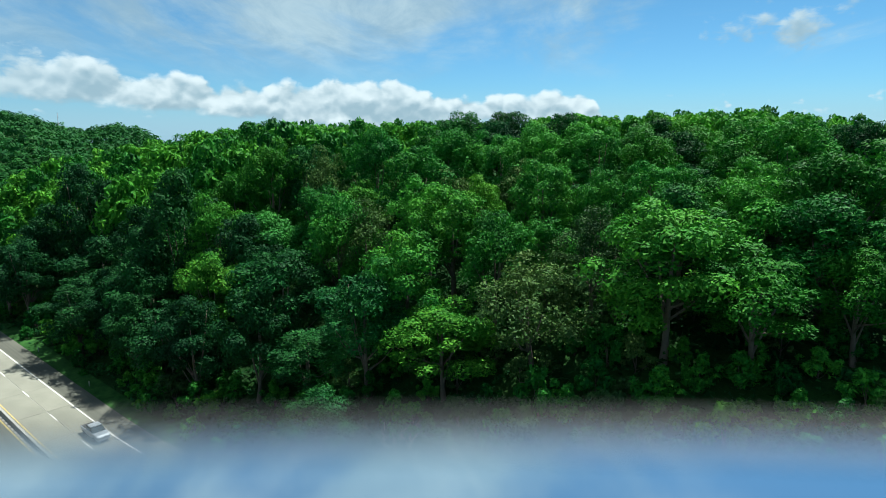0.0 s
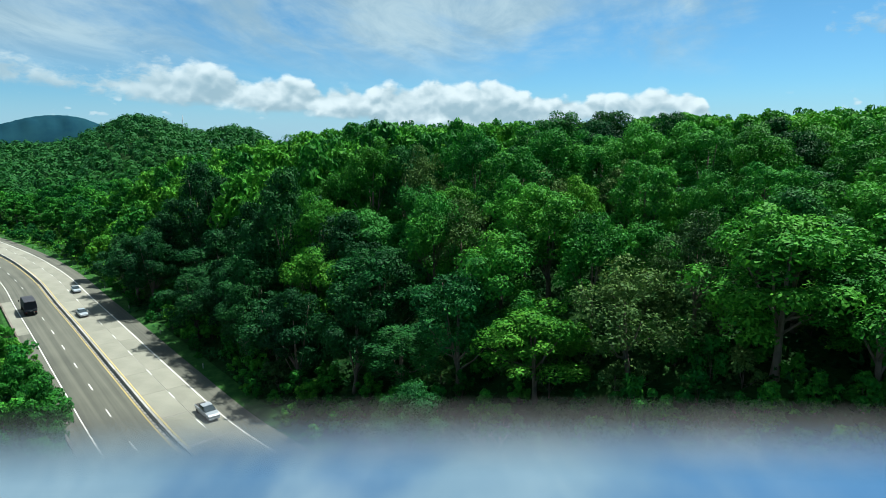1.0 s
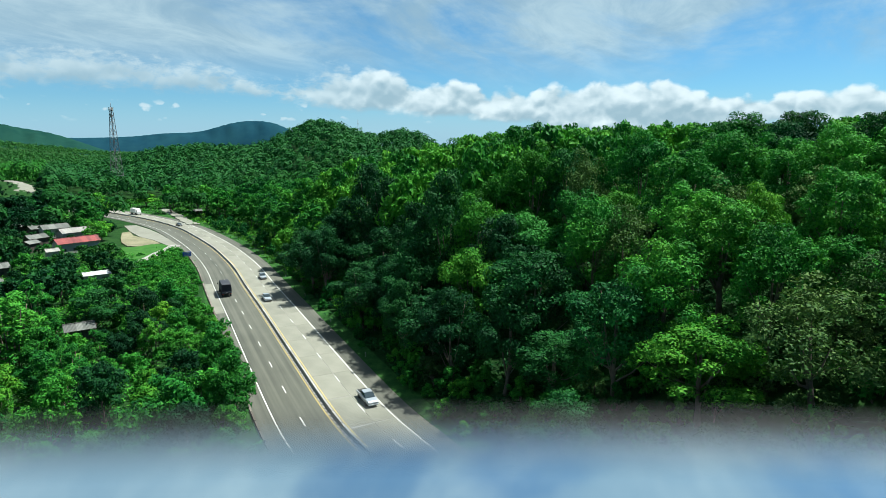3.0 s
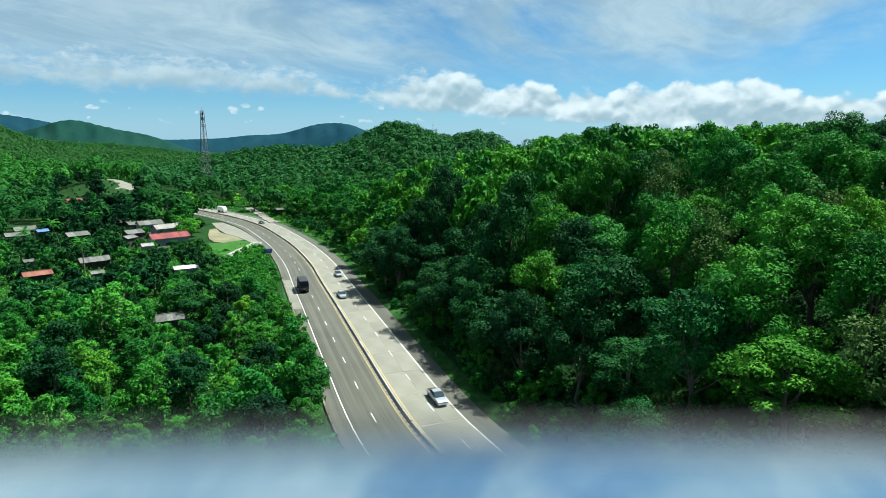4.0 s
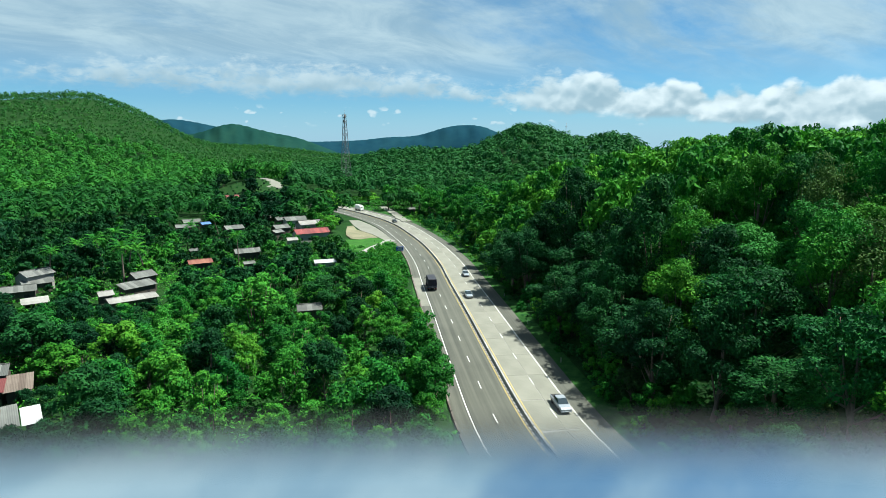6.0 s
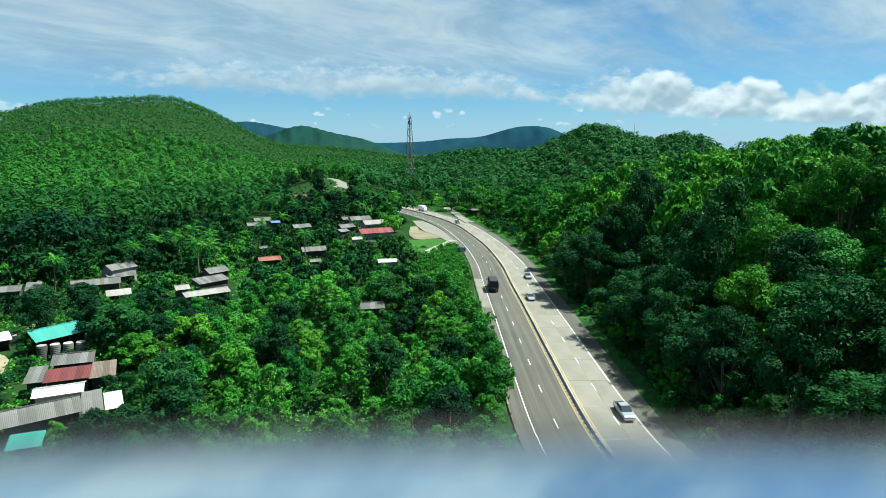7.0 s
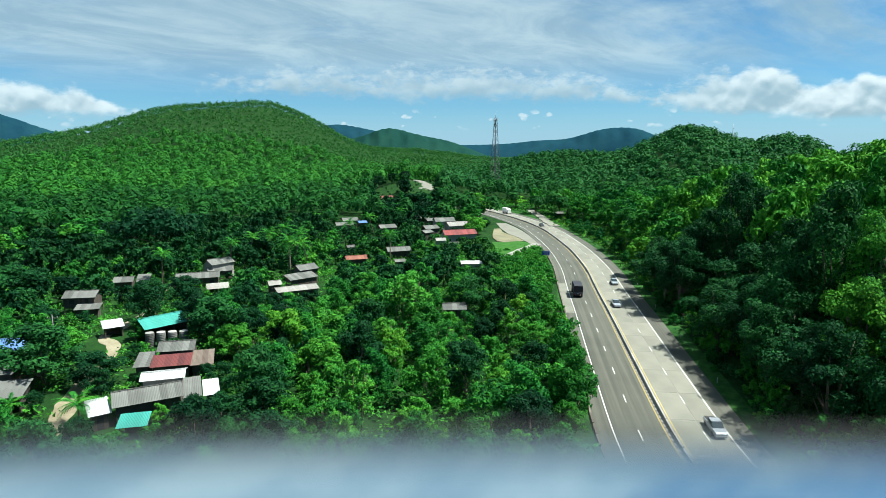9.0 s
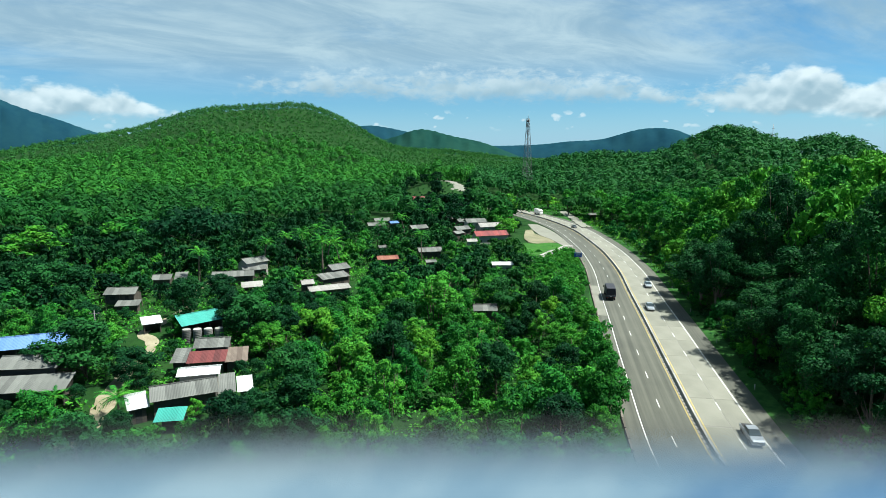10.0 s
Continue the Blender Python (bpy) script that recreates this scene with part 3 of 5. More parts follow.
LOW_FAR = [
    make_tree(34, 8.0, 7.0, 0.3, 560, 0.54, LEAF_DEEP, "dark green garden tree between the houses", 22, name="small_tree"),
    make_tree(35, 7.5, 7.0, 0.3, 560, 0.54, LEAF_MID, "green garden tree in the sun", 22, name="small_tree"),
    make_tree(36, 9.5, 8.0, 0.4, 610, 0.57, LEAF_SHADE, "deep green shady garden tree near the houses", 22, name="small_tree"),
]
for k, ob in enumerate(NEAR + [SHADE] + BUSH + MID + LOW + LOW_FAR):
    x, y = polar(140 + k * 8, 60 + 8 * (k % 3))
    ob.matrix_basis = Matrix.Translation((x, y, float(height(x, y)[0]) - 0.3))


def scatter(seed, a0, a1, d0, d1, gap):
    """Uneven places in a stretch of the plan, about gap apart."""
    rng = np.random.default_rng(seed)
    kept = []
    cells = {}
    area = radians(abs(a1 - a0)) * (d1 ** 2 - d0 ** 2) / 2
    for _ in range(int(area / gap ** 2 * 3.2)):
        a, d = rng.uniform(a0, a1), math.sqrt(rng.uniform(d0 ** 2, d1 ** 2))
        x, y = polar(a, d)
        c = (int(x // gap), int(y // gap))
        if all((x - u) ** 2 + (y - v) ** 2 > gap * gap for i in (-1, 0, 1) for j in (-1, 0, 1) for u, v in cells.get((c[0] + i, c[1] + j), ())):
            cells.setdefault(c, []).append((x, y))
            kept.append((x, y))
    return kept


DEEP_A, DEEP_B, GREEN_A, GREEN_B, BRIGHT, DRY, SHADED = range(7)
TAKEN = []


def feature(kind, x, y, tall, wide):
    """A single tree of the wood that stands out, by its place, height and spread."""
    tall -= 4.6 if math.hypot(x, y) > 95 else 1.5
    t0, w0 = SIZES[kind]
    wide *= 1.12
    put_tree((NEAR + [SHADE])[kind], x, y, wide / w0, tall / t0 * w0 / wide, (x * 37 + y * 11) % 360, group="trees of the hillside wood")
    TAKEN.append((x, y, wide * 0.42))


def feature_trees():
    # the sunlit ones
    for x, y, tall, wide in ((25, 66, 20, 15), (33, 62, 15, 12), (43, 61, 15, 9), (47, 71, 22, 13), (-49, 113, 20, 14), (6, 91, 18, 7.5), (0, 71, 14, 12),
                             (33, 97, 22, 10), (-85, 205, 25, 13), (-107, 178, 24, 15), (-92, 177, 24, 15), (-51, 185, 25, 15), (49, 101, 21.5, 11)):
        feature(BRIGHT, x, y, tall, wide)
    for x, y, tall, wide in ((42, 66, 18, 14), (7, 79, 18, 10), (-5, 78, 20, 12), (-16, 92, 21, 10.5), (-128, 192, 23, 14), (4, 139, 23.5, 13), (56, 97, 22.5, 10),
                             (22, 85, 18, 7.5), (38, 74, 18, 12)):
        feature(GREEN_B, x, y, tall, wide)
    # thin brownish ones
    for x, y, tall, wide in ((11, 69, 17, 13), (-11, 122, 21, 11), (1, 101, 20, 11), (14, 104, 19, 9)):
        feature(DRY, x, y, tall, wide)
    # dark ones; those nearest the road have shade put into their leaves
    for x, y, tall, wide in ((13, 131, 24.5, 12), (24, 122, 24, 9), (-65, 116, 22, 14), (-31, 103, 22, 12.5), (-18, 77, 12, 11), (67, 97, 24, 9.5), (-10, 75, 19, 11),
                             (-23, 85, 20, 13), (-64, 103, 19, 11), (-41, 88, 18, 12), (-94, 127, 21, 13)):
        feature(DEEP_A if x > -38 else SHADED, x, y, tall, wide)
    # stems wrapped in climbers, like dark pillars
    for x, y, tall in ((9, 96, 15), (11, 92, 13), (17, 92, 14)):
        feature(DEEP_B, x, y, tall, 3.6)


# the wood's skyline: bearing and height over the horizon, in degrees
CREST_AT = [-40, -36, -31, -27, -22, -16, -10, 0, 8, 16, 20, 23, 26, 30, 40]
CREST = [1.6, 1.8, 2.0, 3.0, 2.4, 2.7, 2.3, 1.9, 1.8, 1.8, 1.3, 1.0, 0.3, -0.7, -1.8]


def hill_forest():
    rng = np.random.default_rng(5)
    behind = []
    pts = scatter(31, -42, 44, 62, 240, 6.4)
    o, _ = road_offset(np.array([p[0] for p in pts]), np.array([p[1] for p in pts]))
    for (x, y), off in zip(pts, o):
        d, a = math.hypot(x, y), math.degrees(math.atan2(-x, y))
        if off > -5.8 or (d < 76 and a < 12) or any((x - u) ** 2 + (y - v) ** 2 < r * r for u, v, r in TAKEN):
            continue
        near = d < 126 or (off > -24 and d < 170)
        kinds = NEAR if near else MID
        deep = 0.35 + 0.9 * min(1.0, max(0.0, (a - 6) / 16)) * (d < 150)
        w = np.array([5 * deep, 5 * deep, 5, 4, 1.2 + 1.6 * (d > 100), 1.0]) if near else np.array([5 * deep, 4, 3.4])
        k = int(rng.choice(len(kinds), p=w / w.sum()))
        edge = 0.80 + 0.20 * min(1.0, (-off - 5.8) / 12)
        size, tall = edge * rng.uniform(0.72, 1.05), rng.uniform(0.9, 1.12)
        crest = EYE + d * math.tan(radians(float(np.interp(a, CREST_AT, CREST))))
        full = (20, 18.5, 21, 18, 17, 16)[k] if near else (19, 17.5, 16)[k]
        reach = (crest - float(height(x, y)[0])) / (full * size)
        tall = min(tall, max(0.6, reach))
        if d > 108 and off < -20:
            tall = min(1.45, max(0.6, reach * rng.uniform(0.84, 1.0)))
        row = (kinds[k], x, y, size, tall, rng.uniform(0, 360))
        # facing the road: the dark leaf copy paints the wood's shaded face
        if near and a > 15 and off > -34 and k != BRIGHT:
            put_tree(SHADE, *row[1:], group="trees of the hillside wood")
        elif near:
            put_tree(*row, group="trees of the hillside wood")
        else:
            behind.append(row)
    grown(behind, "hill_wood", "dense green wood over the back of the hill")


def wood_edge():
    """Bushes along the foot of the wood."""
    rng = np.random.default_rng(8)
    pts = scatter(33, -40, 41, 50, 190, 3.0)
    o, _ = road_offset(np.array([p[0] for p in pts]), np.array([p[1] for p in pts]))
    for (x, y), off in zip(pts, o):
        d, a = math.hypot(x, y), math.degrees(math.atan2(-x, y))
        foot = -16 < off < -5.0
        if not (foot or (off < -5.0 and 50 < d < 80 and a < 26)):
            continue
        k = int(rng.choice(3, p=[0.55, 0.2, 0.25]))
        put_tree(BUSH[k], x, y, rng.uniform(0.5, 1.0) * (0.6 if off > -8 else 1.0), rng.uniform(0.8, 1.3), rng.uniform(0, 360), group="bushes at the wood's foot")


feature_trees()
hill_forest()
wood_edge()
# low growth under the wood; its dark colour carries the shade there
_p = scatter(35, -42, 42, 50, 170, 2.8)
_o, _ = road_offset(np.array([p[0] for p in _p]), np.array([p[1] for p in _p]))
undergrowth("undergrowth", 36, [p for p, o in zip(_p, _o) if o < -6.0], 40, 1.1, 2.4, 0.34, LEAF_FLOOR_SHADE, "leafy undergrowth of the hillside wood, shade in its dark colour")


def woods(name, seed, places, label, size=1.0, quads=60, leaf=1.3, mat=None, low=0.15):
    """A far wood as one mesh: a clumped crown of leaves for each tree."""
    rng = np.random.default_rng(seed)
    xy = np.array(places)
    n = len(xy)
    z = height(xy[:, 0], xy[:, 1])
    r = rng.uniform(3.2, 5.6, n) * size
    tall = rng.uniform(9, 16, n) * size
    k = quads
    d = rng.normal(size=(n, k, 3))
    d /= np.linalg.norm(d, axis=2)[..., None]
    d[..., 2] = np.where(d[..., 2] < -low, -d[..., 2], d[..., 2])
    lump = 1 + 0.2 * np.sin(d[..., 0] * 5 + rng.uniform(0, 6, (n, 1))) * np.cos(d[..., 1] * 5 + rng.uniform(0, 6, (n, 1)))
    c = np.empty((n, k, 3))
    c[..., 0] = xy[:, 0, None] + d[..., 0] * r[:, None] * lump
    c[..., 1] = xy[:, 1, None] + d[..., 1] * r[:, None] * lump
    c[..., 2] = z[:, None] + tall[:, None] * 0.58 + d[..., 2] * tall[:, None] * 0.42 * lump
    nrm = d + rng.normal(size=d.shape) * 0.2 + np.array([0, 0, 0.12])
    nrm /= np.linalg.norm(nrm, axis=2)[..., None]
    q = leaf_quads(rng, c.reshape(-1, 3), nrm.reshape(-1, 3), leaf * size * rng.uniform(0.7, 1.3, n * k), 0.15, 3)
    me = mesh_of(name, q, np.arange(len(q)).reshape(-1, 3), [mat or LEAF_WOODS])
    return tagged(new(name, me), label, "woods", kind="stuff")


def far_places(seed, a0, a1, d0, d1, gap, test=None):
    pts = scatter(seed, a0, a1, d0, d1, gap)
    o, al = road_offset(np.array([p[0] for p in pts]), np.array([p[1] for p in pts]))
    return [p for p, off, s in zip(pts, o, al) if (off < -12 or off > 24 or s > S_FAR + 4) and (test is None or test(p[0], p[1], off))]


def in_valley(x, y, o):
    d, a = math.hypot(x, y), math.degrees(math.atan2(-x, y))
    if 57 < a < 64 and 310 < d < 490:
        return False
    if 47.6 < a < 52.0 and 325 < d < 445 and (x * 0.37 + y * 0.71) % 1.0 > 0.22:      # an open meadow with few trees
        return False
    return not (a < 42 and d < 240) and not (o > 0 and d < 300) and not (o < 0 and d < 330 and a > 36)


def broad_valley(x, y, o):
    return math.degrees(math.atan2(-x, y)) > 57 and in_valley(x, y, o)


def cloud_dark_ridge(x, y, o):
    return math.degrees(math.atan2(-x, y)) <= 57


woods("woods_near", 41, far_places(51, 10, 100, 238, 440, 8.0, in_valley), "mixed green wood on the valley floor", 1.1, 260, 0.72, LEAF_GROVE)
woods("woods_middle", 42, far_places(52, 50, 100, 440, 860, 9.4, broad_valley), "bright green wood spreading up the valley", 1.22, 150, 0.88, LEAF_VALLEY)
# the ridge's darker leaf colour stands in for cloud shadow
woods("woods_ridge", 44, far_places(54, 14, 58, 440, 860, 7.4, cloud_dark_ridge), "green wood on the ridge behind the bend, cloud shade in its colour", 1.1, 72, 1.08)
woods("woods_far", 43, far_places(53, 50, 100, 860, 1500, 7.6), "green wood on the far hillsides", 0.82, 30, 1.25, LEAF_HILL)


# ---- made-up mast below the lens: its polished cap imitates a band of mirrored sky ----
def lathe(profile, sides=96):
    """A turned solid from (radius, height) pairs."""
    verts, faces = [], []
    k = len(profile)
    for i in range(sides):
        a = 2 * math.pi * i / sides
        verts += [(r * math.cos(a), r * math.sin(a), z) for r, z in profile]
    for i in range(sides):
        j = (i + 1) % sides
        for n in range(k - 1):
            faces.append((i * k + n, j * k + n, j * k + n + 1, i * k + n + 1))
    return verts, faces


# mirror plate and dark rim are added only to draw the reflected sky band
POLISHED, _t = material("added_mirror")
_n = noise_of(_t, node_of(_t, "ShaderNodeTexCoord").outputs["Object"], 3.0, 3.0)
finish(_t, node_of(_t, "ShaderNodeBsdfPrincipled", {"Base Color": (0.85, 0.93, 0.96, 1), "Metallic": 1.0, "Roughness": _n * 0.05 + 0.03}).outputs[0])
DARK_RIM = surface("dark_trim", (0.0074, 0.0080, 0.0086), (0.0150, 0.0160, 0.0172), 3.0, 0.6)
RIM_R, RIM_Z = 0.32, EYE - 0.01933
mirror_mast = empty("lookout_mast", Matrix.Translation((0, 0, -1.2)), "made-up slender concrete mast carrying a mirror for the sky band", "mast")
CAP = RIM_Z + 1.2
part("shaft", mesh_of("shaft", *lathe([(0.0, -1.0), (0.42, -1.0), (0.36, 3.0), (0.29, CAP - 0.25), (0.31, CAP - 0.12), (0.31, CAP - 0.012)], 64), [CONCRETE]), None, mirror_mast)
part("top_plate", mesh_of("top_plate", *lathe([(0.0, CAP - 0.012), (RIM_R - 0.0039, CAP - 0.012), (RIM_R - 0.0039, CAP), (0.0, CAP)], 256), [POLISHED]), None, mirror_mast, "added mirror plate for the band of reflected sky")
part("rim_trim", mesh_of("rim_trim", *lathe([(RIM_R - 0.0037, CAP - 0.012), (RIM_R, CAP - 0.012), (RIM_R, CAP - 0.0011), (RIM_R - 0.0011, CAP + 0.0001), (RIM_R - 0.0037, CAP + 0.0001)], 256), [DARK_RIM]), None, mirror_mast, "added dark grey rim for the band's dark upper edge")


# ---- far mountains behind the valley, the blue haze of distance put into their colour ----
def mountain(name, a0, a1, d, crests, mat, label):
    """A long far ridge: crests are (bearing, spread, height)."""
    n, rows = 260, 22
    verts, faces = [], []
    for i in range(n):
        a = a0 + (a1 - a0) * i / (n - 1)
        top = sum(h * math.exp(-abs((a - c) / w) ** 2) for c, w, h in crests)
        top *= min(1, i / 8, (n - 1 - i) / 8)
        for j in range(rows):
            u = j / (rows - 1)
            dd = d + 500 * (u - 0.5)
            x, y = polar(a, dd)
            spur = math.sin(a * 1.9 + 2.2 * math.sin(u * 5.0 + a * 0.31)) * 0.6 + math.sin(a * 4.7 + 1.6 * math.sin(u * 7.0)) * 0.4
            lump = 1 + 0.02 * math.sin(a * 1.3 + u * 4) + 0.008 * math.sin(a * 9.3 + u * 9) + 0.11 * spur * math.sin(math.pi * u * 2) ** 2
            verts.append((x, y, -3 + top * math.sin(math.pi * min(u, 1)) ** 0.8 * lump))
    for i in range(n - 1):
        for j in range(rows - 1):
            a = i * rows + j
            faces.append((a, a + 1, a + rows + 1, a + rows))
    me = mesh_of(name, verts, faces, [mat])
    me.polygons.foreach_set("use_smooth", np.ones(len(me.polygons), dtype=bool))
    return tagged(new(name, me), label, "mountain", kind="structure")


# both range colours are tinted towards blue in place of haze
HAZE_BLUE_RANGE = surface("haze_blue_range", (0.0065, 0.0270, 0.0440), (0.0110, 0.0400, 0.0530), 0.02, 1.0, bump=0.0, fine=2, gloss=0.0)
HAZE_GREEN_RANGE = surface("haze_green_range", (0.0070, 0.0290, 0.0250), (0.0140, 0.0460, 0.0320), 0.02, 1.0, bump=0.0, fine=2, gloss=0.0)
mountain("backdrop", 30, 110, 3300, [(40.5, 4.5, 145), (48, 5, 70), (66.5, 5.5, 165), (98, 7.5, 290), (88, 5, 60), (57, 6, 60)], HAZE_BLUE_RANGE, "mountains far behind the valley, blue haze painted into their colour")
mountain("backdrop", 44, 80, 2100, [(61.5, 3.2, 92), (56.5, 3.5, 62), (67, 4, 70)], HAZE_GREEN_RANGE, "green ridge far up the valley, haze in its colour")


# ---- verges, yards and tracks ----
TRODDEN = surface("trodden_ground", (0.0900, 0.0900, 0.0520), (0.2100, 0.1950, 0.1300), 0.4, 0.95, bump=0.6, fine=3, gloss=0.1)
LAWN = surface("lawn_grass", (0.0190, 0.0700, 0.0130), (0.0450, 0.1220, 0.0230), 1.2, 0.95, bump=0.9, fine=5, gloss=0.05)
LIGHT_CONCRETE = surface("pale_concrete", (0.1804, 0.1804, 0.1640), (0.3444, 0.3444, 0.3198), 0.9, 0.8, vary=0.3)


def patch(name, outline, z, mat, label, thick=0.3):
    bm = bmesh.new()
    f = bm.faces.new([bm.verts.new((x, y, z)) for x, y in outline])
    if f.normal.z < 0:
        f.normal_flip()
    ext = bmesh.ops.extrude_face_region(bm, geom=[f])
    bmesh.ops.translate(bm, vec=(0, 0, -thick), verts=[v for v in ext["geom"] if isinstance(v, bmesh.types.BMVert)])
    bmesh.ops.recalc_face_normals(bm, faces=bm.faces)
    return tagged(part(name, bm, mat), label, name.replace("_", " "), kind="structure")


def track(points, width, mat, label, name="track", lift=0.06):
    line = spline(points, 1.5)
    tan = np.gradient(line, axis=0)
    tan /= np.linalg.norm(tan, axis=1)[:, None]
    side = np.stack([-tan[:, 1], tan[:, 0]], 1)
    w = width / 2 * (1 + 0.18 * np.sin(np.arange(len(line)) * 0.7) + 0.1 * np.sin(np.arange(len(line)) * 1.9))
    verts, faces = [], []
    for p, s, k in zip(line, side, w):
        for o, dz in ((-1, -0.3), (-0.92, lift), (0.92, lift), (1, -0.3)):
            q = p + s * k * o
            verts.append((q[0], q[1], float(height(q[0], q[1])[0]) + dz))
    for i in range(len(line) - 1):
        for j in range(3):
            a = i * 4 + j
            faces.append((a, a + 1, a + 5, a + 4))
    CLEAR.extend((p[0], p[1], width / 2 + 1.0) for p in line)
    return tagged(part(name, mesh_of(name, verts, faces, [mat])), label, "track", kind="structure")


CLEAR = []      # places that stay free of trees
HOUSES = []     # x, y, half length, eave height: trees in front of them stay low


def verge():
    for o0, o1, mat, label, s0, s1 in ((-6.0, -3.32, GRASS, "sunny grass verge below the wood", S_NEAR, along_of(-190, 192)),
                                      (-8.0, -3.32, GRASS, "grass verge beside the far bend", along_of(-190, 192), S_FAR)):
        verts, faces = ribbon([(o0, -0.8), (o0, 0.25), (o0 + 1.6, 0.12), (o1, -0.03), (o1, -0.8)], s0, s1)
        tagged(part("verge", mesh_of("verge", verts, faces, [mat])), label, "verge", kind="structure")
    verts, faces = ribbon([(17.92, -1.6), (17.92, -0.02), (19.5, -0.1), (21.5, -0.3), (22.0, -1.6)], S_NEAR, along_of(-172, 160))
    tagged(part("verge", mesh_of("verge", verts, faces, [GRASS])), "green bank beside the asphalt lanes", "verge", kind="structure")


verge()
patch("apron", [(-175.5, 160.6), (-186, 167.5), (-198.5, 175.3), (-213, 184.0), (-228, 191.8), (-246, 199.5), (-250, 196), (-240.7, 190.2), (-231.4, 184.2), (-213.7, 174.6), (-202, 171.0), (-185.8, 163.6), (-178, 158.6)], 0.03, CONCRETE_ROAD, "worn grey apron widening beside the bend")
patch("yard", [(-219.5, 176.2), (-213.7, 174.3), (-202.2, 170.8), (-192.7, 166.2), (-194.3, 162.9), (-194.5, 157.8), (-198.8, 156.7), (-208, 161.5), (-218, 169), (-231, 180), (-231, 183.8)], 0.05, TRODDEN, "pale bare yard beside the road")
patch("lawn", [(-184.3, 162.6), (-190, 164.9), (-194, 163.4), (-194, 157.8), (-198, 153), (-187, 146.0), (-171.5, 134.6), (-172.1, 139.8), (-177.1, 148.8), (-180.5, 155.2)], 0.10, LAWN, "mown green grass island beside the yard")
track([(-182.5, 164.6), (-180.4, 159), (-176.6, 151.2), (-172.9, 143.6), (-169.2, 136.2), (-165.4, 128.4)], 3.0, CONCRETE, "pale lane leaving the road", lift=0.42)
track([(-222, 211.5), (-232, 217), (-244, 225), (-257, 234), (-272, 243), (-292, 256)], 5.0, CONCRETE_ROAD, "pale side road leaving the bend", lift=0.32)
track([polar(59.9, 500), polar(59.5, 492), polar(59.0, 482), polar(58.5, 470), polar(58.3, 456), polar(58.6, 444)], 9.0, CONCRETE_ROAD, "pale stretch of road climbing the next rise")
track([(-186, 30), (-176, 24), (-161, 20), (-150, 14), (-140, 7.5), (-133, 8.6), (-126, 7.4), (-121, 4.5)], 2.6, SOIL, "sandy track winding through the village")
track([(-121, 4.5), (-110, 1.5), (-97, -2), (-90, -5), (-80, -9)], 3.4, SOIL, "sandy track beside the houses")
patch("yard", [(-141, 4), (-134, 3), (-127, 5), (-125, 10), (-131, 13), (-138, 11)], -0.25, SOIL, "sandy yard in the village")
CLEAR.extend([(-186, 153, 10), (-196, 159, 8), (-204, 168, 11), (-220, 178, 10), (-236, 187, 8), (-244, 193, 6), (-187, 162, 8), (-133, 8, 6), (-114, 49, 3)])


# ---- details of the road ----
def road_pose(along, off, z=0.0, flip=False):
    i = min(int(along / 2), len(ROAD) - 2)
    u = along / 2 - i
    p = ROAD[i] * (1 - u) + ROAD[i + 1] * u + LEFT[i] * off
    a = math.atan2(_tan[i, 1], _tan[i, 0]) + (math.pi if flip else 0)
    return Matrix.Translation((p[0], p[1], z)) @ Matrix.Rotation(a, 4, "Z")


def box(bm, x0, x1, y0, y1, z0, z1, bevel=0.0):
    vs = [bm.verts.new((x, y, z)) for x in (x0, x1) for y in (y0, y1) for z in (z0, z1)]
    fs = [bm.faces.new([vs[i] for i in q]) for q in ((0, 1, 3, 2), (4, 6, 7, 5), (0, 4, 5, 1), (2, 3, 7, 6), (0, 2, 6, 4), (1, 5, 7, 3))]
    if bevel:
        es = list({e for f in fs for e in f.edges})
        bmesh.ops.bevel(bm, geom=es, offset=bevel, segments=1, affect="EDGES")
    return bm


def box_mesh(name, dims, mat, bevel=0.0):
    bm = bmesh.new()
    box(bm, *dims, bevel)
    me = bpy.data.meshes.new(name)
    bm.to_mesh(me)
    bm.free()
    me.materials.append(mat)
    return me


def row_of(name, mesh, parent, s0, s1, gap, off, z=0.0, label=""):
    s = s0
    while s < s1:
        ob = part(name, mesh, None, parent, label)
        ob.matrix_basis = road_pose(s, off, z)
        s += gap


DASH = box_mesh("dash", (-1.5, 1.5, -0.07, 0.07, -0.01, 0.009), PAINT_WHITE)
DASH_C = box_mesh("dash", (-1.5, 1.5, -0.07, 0.07, 0.0, 0.012), PAINT_WHITE)
s_l, s_r = along_of(-49.8, 63.5), along_of(-44.8, 71.1)
row_of("dash", DASH, road, s_l - 24, S_FAR - 40, 12.05, 11.85)
row_of("dash", DASH_C, road, s_r - 24, S_FAR - 40, 12.1, 3.15)

SLAB_A = box_mesh("slab", (-4.975, 4.975, -1.66, 1.66, -0.2, 0.0), CONCRETE_ROAD, 0.015)
SLAB_B = box_mesh("slab", (-4.975, 4.975, -1.98, 1.82, -0.2, 0.0), CONCRETE_ROAD, 0.015)
row_of("slab", SLAB_A, road, s_r - 30, S_MID + 60, 10.0, 1.44)
row_of("slab", SLAB_B, road, s_r - 30, S_MID + 60, 10.0, 5.14)

DARK_METAL = surface("dark_drain", (0.0246, 0.0246, 0.0230), (0.0656, 0.0656, 0.0574), 2.0, 0.7)


BARRIER_CONCRETE = surface("barrier_concrete", (0.1525, 0.1525, 0.1424), (0.2847, 0.2847, 0.2695), 0.9, 0.8, vary=0.3)


def barrier_mesh():
    bm = bmesh.new()
